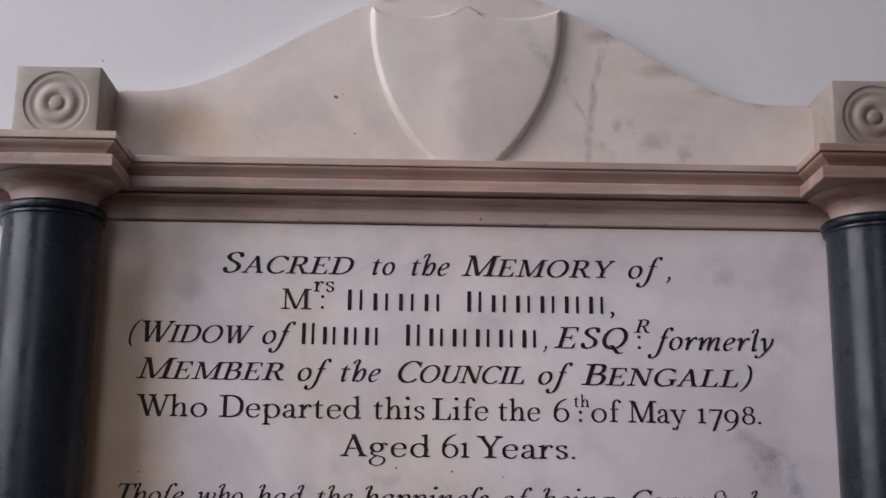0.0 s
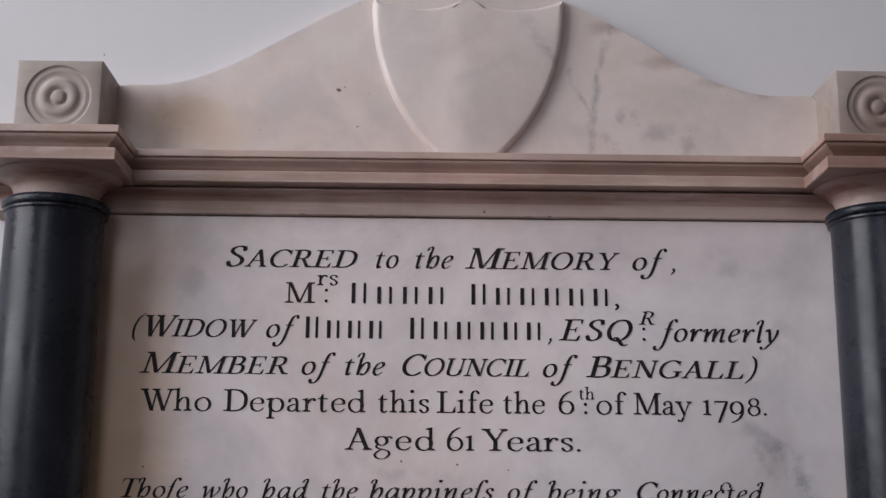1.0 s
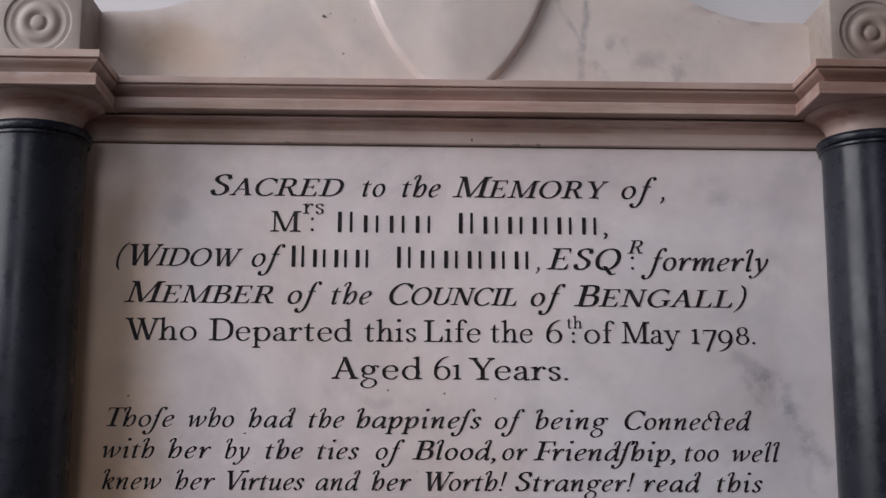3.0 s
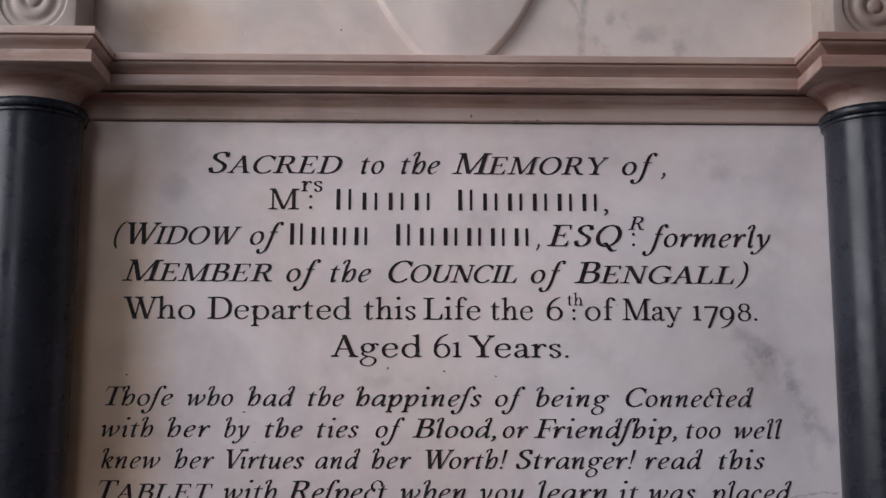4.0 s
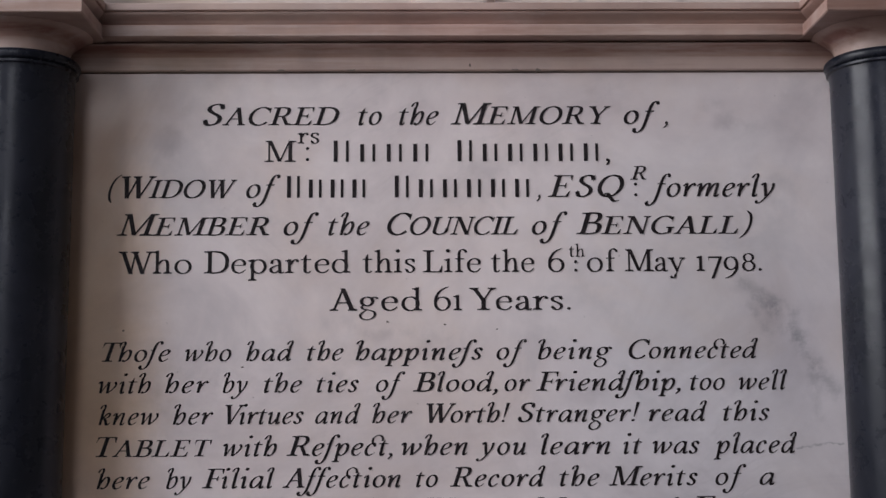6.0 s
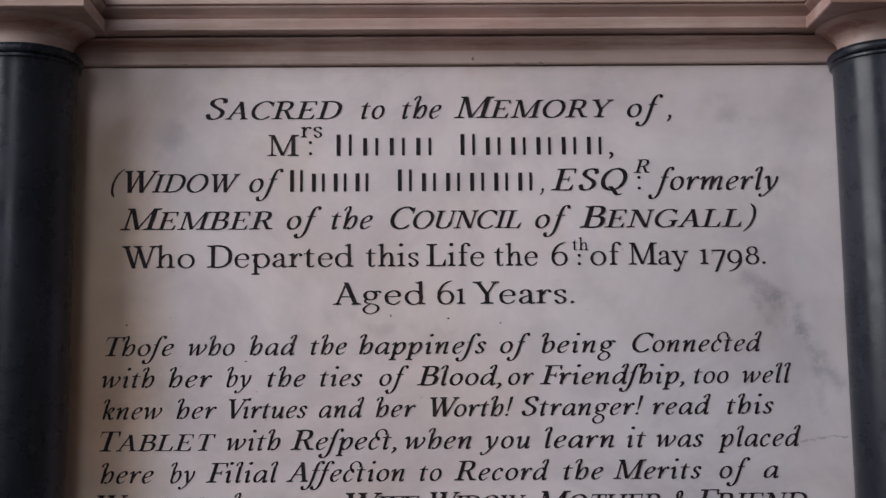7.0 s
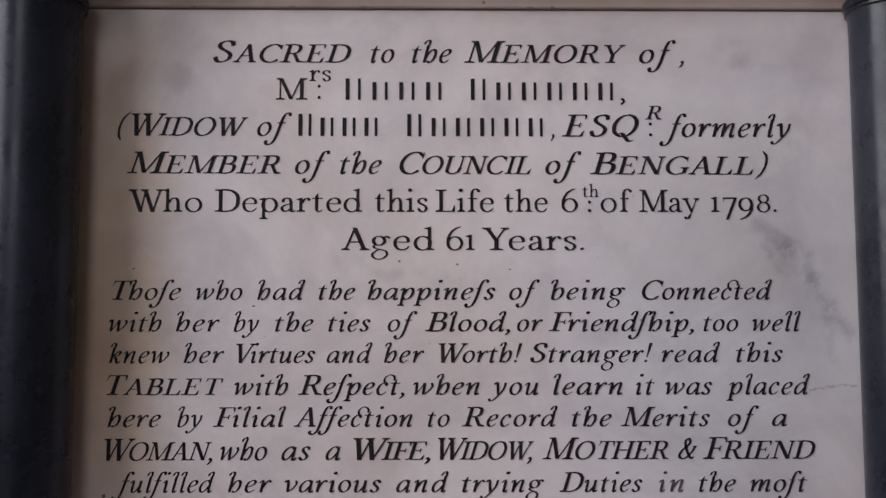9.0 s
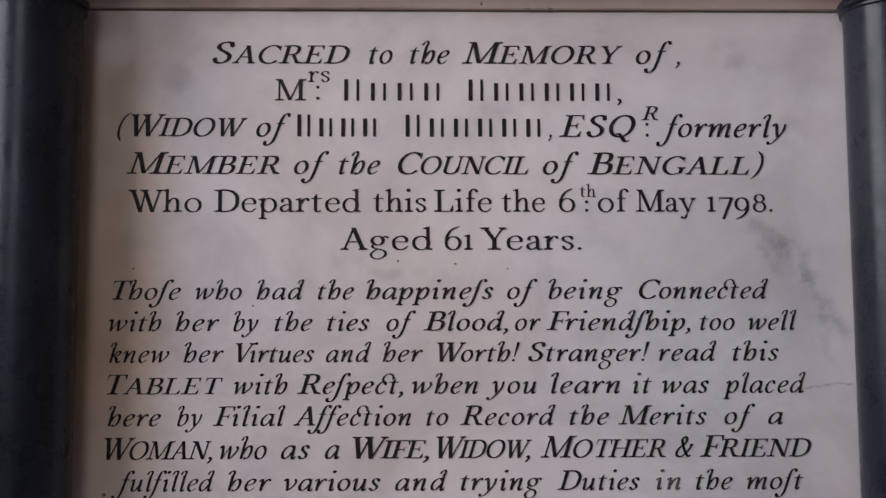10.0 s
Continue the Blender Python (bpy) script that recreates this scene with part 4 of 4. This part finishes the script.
def word_polygons(text, kind, italic, wide=1.0, track=0.0):
    """One word in units of the cap height; kind c: small capitals after a large first letter."""
    out, x, first = [], 0.0, True
    hand = "italic" if italic else "roman"
    for i, ch in enumerate(text):
        small = ch.islower() or ch == "ſ"
        k = 1.0
        if kind == "c" and ch.isalpha():
            k, first = (1.0, False) if first else (0.83, False)
        weight = 1.0 if italic else 0.94
        pen = Pen(LOW, FINE, 24 if italic else 12, weight) if small or ch.isdigit() else Pen(TH, HAIR, 12, weight)
        SHAPES[ch, hand](pen)
        if italic and text[i:i + 2] == "ct":
            # the loop that ties c to t
            pen.stroke((0.33, 0.52), (0.25, 0.66), (0.24, 0.86), (0.36, 1.0), (0.50, 0.98), (0.585, 0.86), (0.60, 0.72), k=0.75)
        slant = (SLANT_SMALL if small else SLANT_CAPS) if italic else 0.0
        for layer, piece in enumerate(pen.pieces):
            out += [(i, layer, [(x + (px * wide + py * slant) * k, py * k) for px, py in p]) for p in piece]
        x += WIDTHS[ch, hand] * k * wide + track
        if ch in "TVWYF":
            x -= 0.10 * k
        elif italic and not small and text[i + 1:i + 2].islower():
            x += 0.04
    return out


def reach(polys):
    xs = [x for _, _, p in polys for x, _ in p]
    return min(xs), max(xs)


def carved(name, faces, fill, label):
    """One painted letter, bar or dot on the panel's face."""
    bm = bmesh.new()
    for pts in faces:
        bm.faces.new([bm.verts.new(q) for q in pts])
    bmesh.ops.remove_doubles(bm, verts=bm.verts, dist=0.000004)
    bm.normal_update()
    bmesh.ops.reverse_faces(bm, faces=[f for f in bm.faces if f.normal.y > 0])
    me = bpy.data.meshes.new(name)
    bm.to_mesh(me)
    bm.free()
    me.materials.append(fill)
    ob = new(name, me)
    ob.parent = panel
    return tagged(ob, label)


def lay(text, kind, italic, x0, x1, z_at, cap, fill, label):
    """Sets a word between x0 and x1 on the panel's face, partly by its letters' width and partly by their spacing."""
    goal = (x1 - x0) / cap
    lo, hi = reach(word_polygons(text, kind, italic))
    wide = (goal / (hi - lo)) ** (0.85 if len(text) > 1 else 1.0)
    lo, hi = reach(word_polygons(text, kind, italic, wide))
    polys = word_polygons(text, kind, italic, wide, (goal - (hi - lo)) / max(1, len(text) - 1))
    lo, hi = reach(polys)
    k = (x1 - x0) / (hi - lo)
    for i in range(len(text)):
        faces = [[(x0 + (x - lo) * k, -0.0004 - 0.00004 * layer, z_at(x0 + (x - lo) * k) + y * cap) for x, y in p] for n, layer, p in polys if n == i]
        carved("letter" if text[i].isalnum() else "stop", faces, fill, label)


def bars(letters, x0, x1, z_at, cap):
    """A withheld name: plain upright bars, two to a letter."""
    step = (x1 - x0) / letters
    for i in range(letters):
        h = cap * (1.0 if i == 0 else 0.83)
        for f, w in ((0.18, 0.0043), (0.64, 0.0030)):
            x = x0 + step * (i + f)
            z = z_at(x)
            carved("bar", [[(x, -0.0005, z), (x + w, -0.0005, z), (x + w, -0.0005, z + h), (x, -0.0005, z + h)]], letter_fill, "plain black bar")


def inscription_line(style, cap, z0, z1, words, raised=()):
    """One line of black letters; words are (text, kind, from x, to x). raised: small letters above the line, each with two dots below."""

    def z_at(x):
        return z0 + (z1 - z0) * (x + 0.367) / 0.74

    for text, kind, x0, x1 in words:
        if kind == "bar":
            bars(int(text), x0, x1, z_at, cap)
        elif text == "in":
            lay(text, kind, True, x0, x1, z_at, cap, faded_fill, "faded grey italic letter")
        else:
            lay(text, kind, style == "italic", x0, x1, z_at, cap, letter_fill, "black %s letter" % style)
    for text, italic, x0, x1, zb, high, dot_x, dots in raised:
        lay(text, "u", italic, x0, x1, lambda x: zb, high, letter_fill, "small raised black letter")
        for z in dots:
            ring = [math.pi * k / 6 for k in range(12)]
            carved("dot", [[(dot_x + 0.0018 * math.cos(a), -0.0006, z + 0.0018 * math.sin(a)) for a in ring]], letter_fill, "black dot")


inscription_line("italic", 0.0245, 1.7371, 1.7377, [
    ("SACRED", "c", -0.2623, -0.1107), ("to", "l", -0.0896, -0.0635), ("the", "l", -0.0443, -0.0001), ("MEMORY", "c", 0.0130, 0.1921), ("of", "l", 0.2064, 0.2478), (",", "l", 0.2503, 0.2559)])
inscription_line("roman", 0.0240, 1.6957, 1.6953, [
    ("M", "c", -0.1932, -0.1586), ("4", "bar", -0.1222, -0.0046), ("6", "bar", 0.0153, 0.1838), (",", "l", 0.1850, 0.1900)], raised=[("rs", False, -0.1570, -0.1329, 1.7164, 0.0195, -0.1458, (1.7106, 1.6981))])
inscription_line("italic", 0.0245, 1.6556, 1.6547, [
    ("(WIDOW", "c", -0.3644, -0.2228), ("of", "l", -0.2130, -0.1749), ("4", "bar", -0.1724, -0.0763), ("6", "bar", -0.0541, 0.1055), (",", "l", 0.1073, 0.1117), ("ESQ", "u", 0.1197, 0.2048), ("formerly", "l", 0.2266, 0.3730)], raised=[("R", True, 0.2115, 0.2298, 1.6741, 0.0152, 0.2174, (1.6690, 1.6570))])
inscription_line("italic", 0.0240, 1.6139, 1.6129, [
    ("MEMBER", "c", -0.3536, -0.1867), ("of", "l", -0.1714, -0.1327), ("the", "l", -0.1223, -0.0768), ("COUNCIL", "c", -0.0578, 0.0858), ("of", "l", 0.1013, 0.1414), ("BENGALL)", "c", 0.1501, 0.3461)])
inscription_line("roman", 0.0245, 1.5718, 1.5716, [
    ("Who", "l", -0.3507, -0.2710), ("Departed", "l", -0.2576, -0.0981), ("this", "l", -0.0847, -0.0270), ("Life", "l", -0.0185, 0.0448), ("the", "l", 0.0559, 0.1033), ("6", "l", 0.1186, 0.1365), ("of", "l", 0.1612, 0.1957), ("May", "l", 0.2031, 0.2693), ("1798.", "n", 0.2816, 0.3541)], raised=[("th", False, 0.1417, 0.1592, 1.5881, 0.0140, 0.1490, (1.5825, 1.5732))])
inscription_line("roman", 0.0245, 1.5301, 1.5298, [
    ("Aged", "l", -0.1205, -0.0198), ("61", "n", -0.0069, 0.0237), ("Years.", "l", 0.0316, 0.1427)])
inscription_line("italic", 0.0205, 1.4764, 1.4762, [
    ("Thoſe", "l", -0.3658, -0.2915), ("who", "l", -0.2764, -0.2262), ("had", "l", -0.2105, -0.1590), ("the", "l", -0.1444, -0.1050), ("happineſs", "l", -0.0922, 0.0460), ("of", "l", 0.0606, 0.0942), ("being", "l", 0.1058, 0.1865), ("Connected", "l", 0.2043, 0.3461)])
inscription_line("italic", 0.0205, 1.4425, 1.4419, [
    ("with", "l", -0.3685, -0.3119), ("her", "l", -0.2969, -0.2499), ("by", "l", -0.2348, -0.2076), ("the", "l", -0.1907, -0.1496), ("ties", "l", -0.1339, -0.0884), ("of", "l", -0.0703, -0.0381), ("Blood,", "l", -0.0302, 0.0615), ("or", "l", 0.0688, 0.0968), ("Friendſhip,", "l", 0.1029, 0.2599), ("too", "l", 0.2703, 0.3082), ("well", "l", 0.3229, 0.3763)])
inscription_line("italic", 0.0205, 1.4088, 1.4088, [
    ("knew", "l", -0.3670, -0.3028), ("her", "l", -0.2878, -0.2445), ("Virtues", "l", -0.2318, -0.1475), ("and", "l", -0.1354, -0.0865), ("her", "l", -0.0744, -0.0309), ("Worth!", "l", -0.0157, 0.0746), ("Stranger!", "l", 0.0825, 0.2151), ("read", "l", 0.2243, 0.2877), ("this", "l", 0.3048, 0.3556)])
inscription_line("italic", 0.0210, 1.3750, 1.3740, [
    ("TABLET", "c", -0.3691, -0.2451), ("with", "l", -0.2337, -0.1760), ("Reſpect,", "l", -0.1658, -0.0520), ("when", "l", -0.0430, 0.0283), ("you", "l", 0.0368, 0.0912), ("learn", "l", 0.1070, 0.1816), ("it", "l", 0.1956, 0.2162), ("was", "l", 0.2272, 0.2783), ("placed", "l", 0.2929, 0.3838)])
inscription_line("italic", 0.0205, 1.3414, 1.3404, [
    ("here", "l", -0.3669, -0.3103), ("by", "l", -0.2930, -0.2661), ("Filial", "l", -0.2553, -0.1781), ("Affection", "l", -0.1697, -0.0436), ("to", "l", -0.0273, -0.0038), ("Record", "l", 0.0088, 0.1114), ("the", "l", 0.1265, 0.1695), ("Merits", "l", 0.1791, 0.2749), ("of", "l", 0.2938, 0.3278), ("a", "l", 0.3412, 0.3576)])
inscription_line("italic", 0.0230, 1.3062, 1.3057, [
    ("WOMAN,", "c", -0.3696, -0.2553), ("who", "l", -0.2475, -0.1974), ("as", "l", -0.1825, -0.1514), ("a", "l", -0.1358, -0.1197), ("WIFE,", "c", -0.1065, -0.0244), ("WIDOW,", "c", -0.0166, 0.0857), ("MOTHER", "c", 0.0947, 0.2293), ("&", "u", 0.2395, 0.2601), ("FRIEND", "c", 0.2662, 0.3874)])
inscription_line("italic", 0.0205, 1.2730, 1.2712, [
    ("fulfilled", "l", -0.3615, -0.2523), ("her", "l", -0.2386, -0.1922), ("various", "l", -0.1791, -0.0764), ("and", "l", -0.0609, -0.0052), ("trying", "l", 0.0091, 0.0961), ("Duties", "l", 0.1123, 0.2008), ("in", "l", 0.2182, 0.2448), ("the", "l", 0.2611, 0.3009), ("moſt", "l", 0.3160, 0.3771)])


# ---- wear: pits, chipped joints, grime ----
def blemish(name, x, y, z, wide, high, parent, seed):
    """A small dark pit or chip with an uneven outline, barely proud of the face."""
    rnd = random.Random(seed)
    bm = bmesh.new()
    n = 11
    rim = [rnd.uniform(0.6, 1.15) for _ in range(n)]
    outer = [bm.verts.new((x + wide * rim[k] * math.cos(2 * math.pi * k / n), y, z + high * rim[k] * math.sin(2 * math.pi * k / n))) for k in range(n)]
    tip = bm.verts.new((x, y - 0.0004, z))
    for k in range(n):
        bm.faces.new((tip, outer[(k + 1) % n], outer[k]))
    return part(name, bm, grime, parent)


for i, (x, z, w, h) in enumerate([(-0.1757, 1.7968, 0.0050, 0.0011), (-0.0968, 1.7968, 0.0062, 0.0010), (0.1108, 1.7965, 0.0035, 0.0022), (0.085, 1.7968, 0.0050, 0.0009), (-0.285, 1.7968, 0.0040, 0.0008)]):
    blemish("joint_chip", x, -0.0064, z + 0.0016, w, h, frieze, 20 + i)
blemish("joint_chip", 0.0349, -0.0066, 1.8037, 0.0018, 0.0022, frieze, 31)
blemish("pit", -0.1385, PED_Y - 0.0006, 1.9567, 0.0030, 0.0022, ped, 41)
blemish("pit", -0.1149, PED_Y - 0.0006, 1.9109, 0.0016, 0.0014, ped, 42)
blemish("pit", -0.4274, WALL_Y - 0.0006, 2.0073, 0.0016, 0.0013, north, 44)
blemish("pit", -0.131, PED_Y - 0.0006, 1.9600, 0.0012, 0.0009, ped, 43)
for i, (x, z, w, h) in enumerate([(-0.3431, 1.5099, 0.0016, 0.0010), (-0.0576, 1.5176, 0.0013, 0.0014), (0.0047, 1.5145, 0.0014, 0.0011), (0.0615, 1.5090, 0.0012, 0.0010), (-0.2140, 1.4696, 0.0017, 0.0008), (-0.3686, 1.2695, 0.0026, 0.0022)]):
    blemish("pit", x, -0.0005, z, w, h, panel, 60 + i)
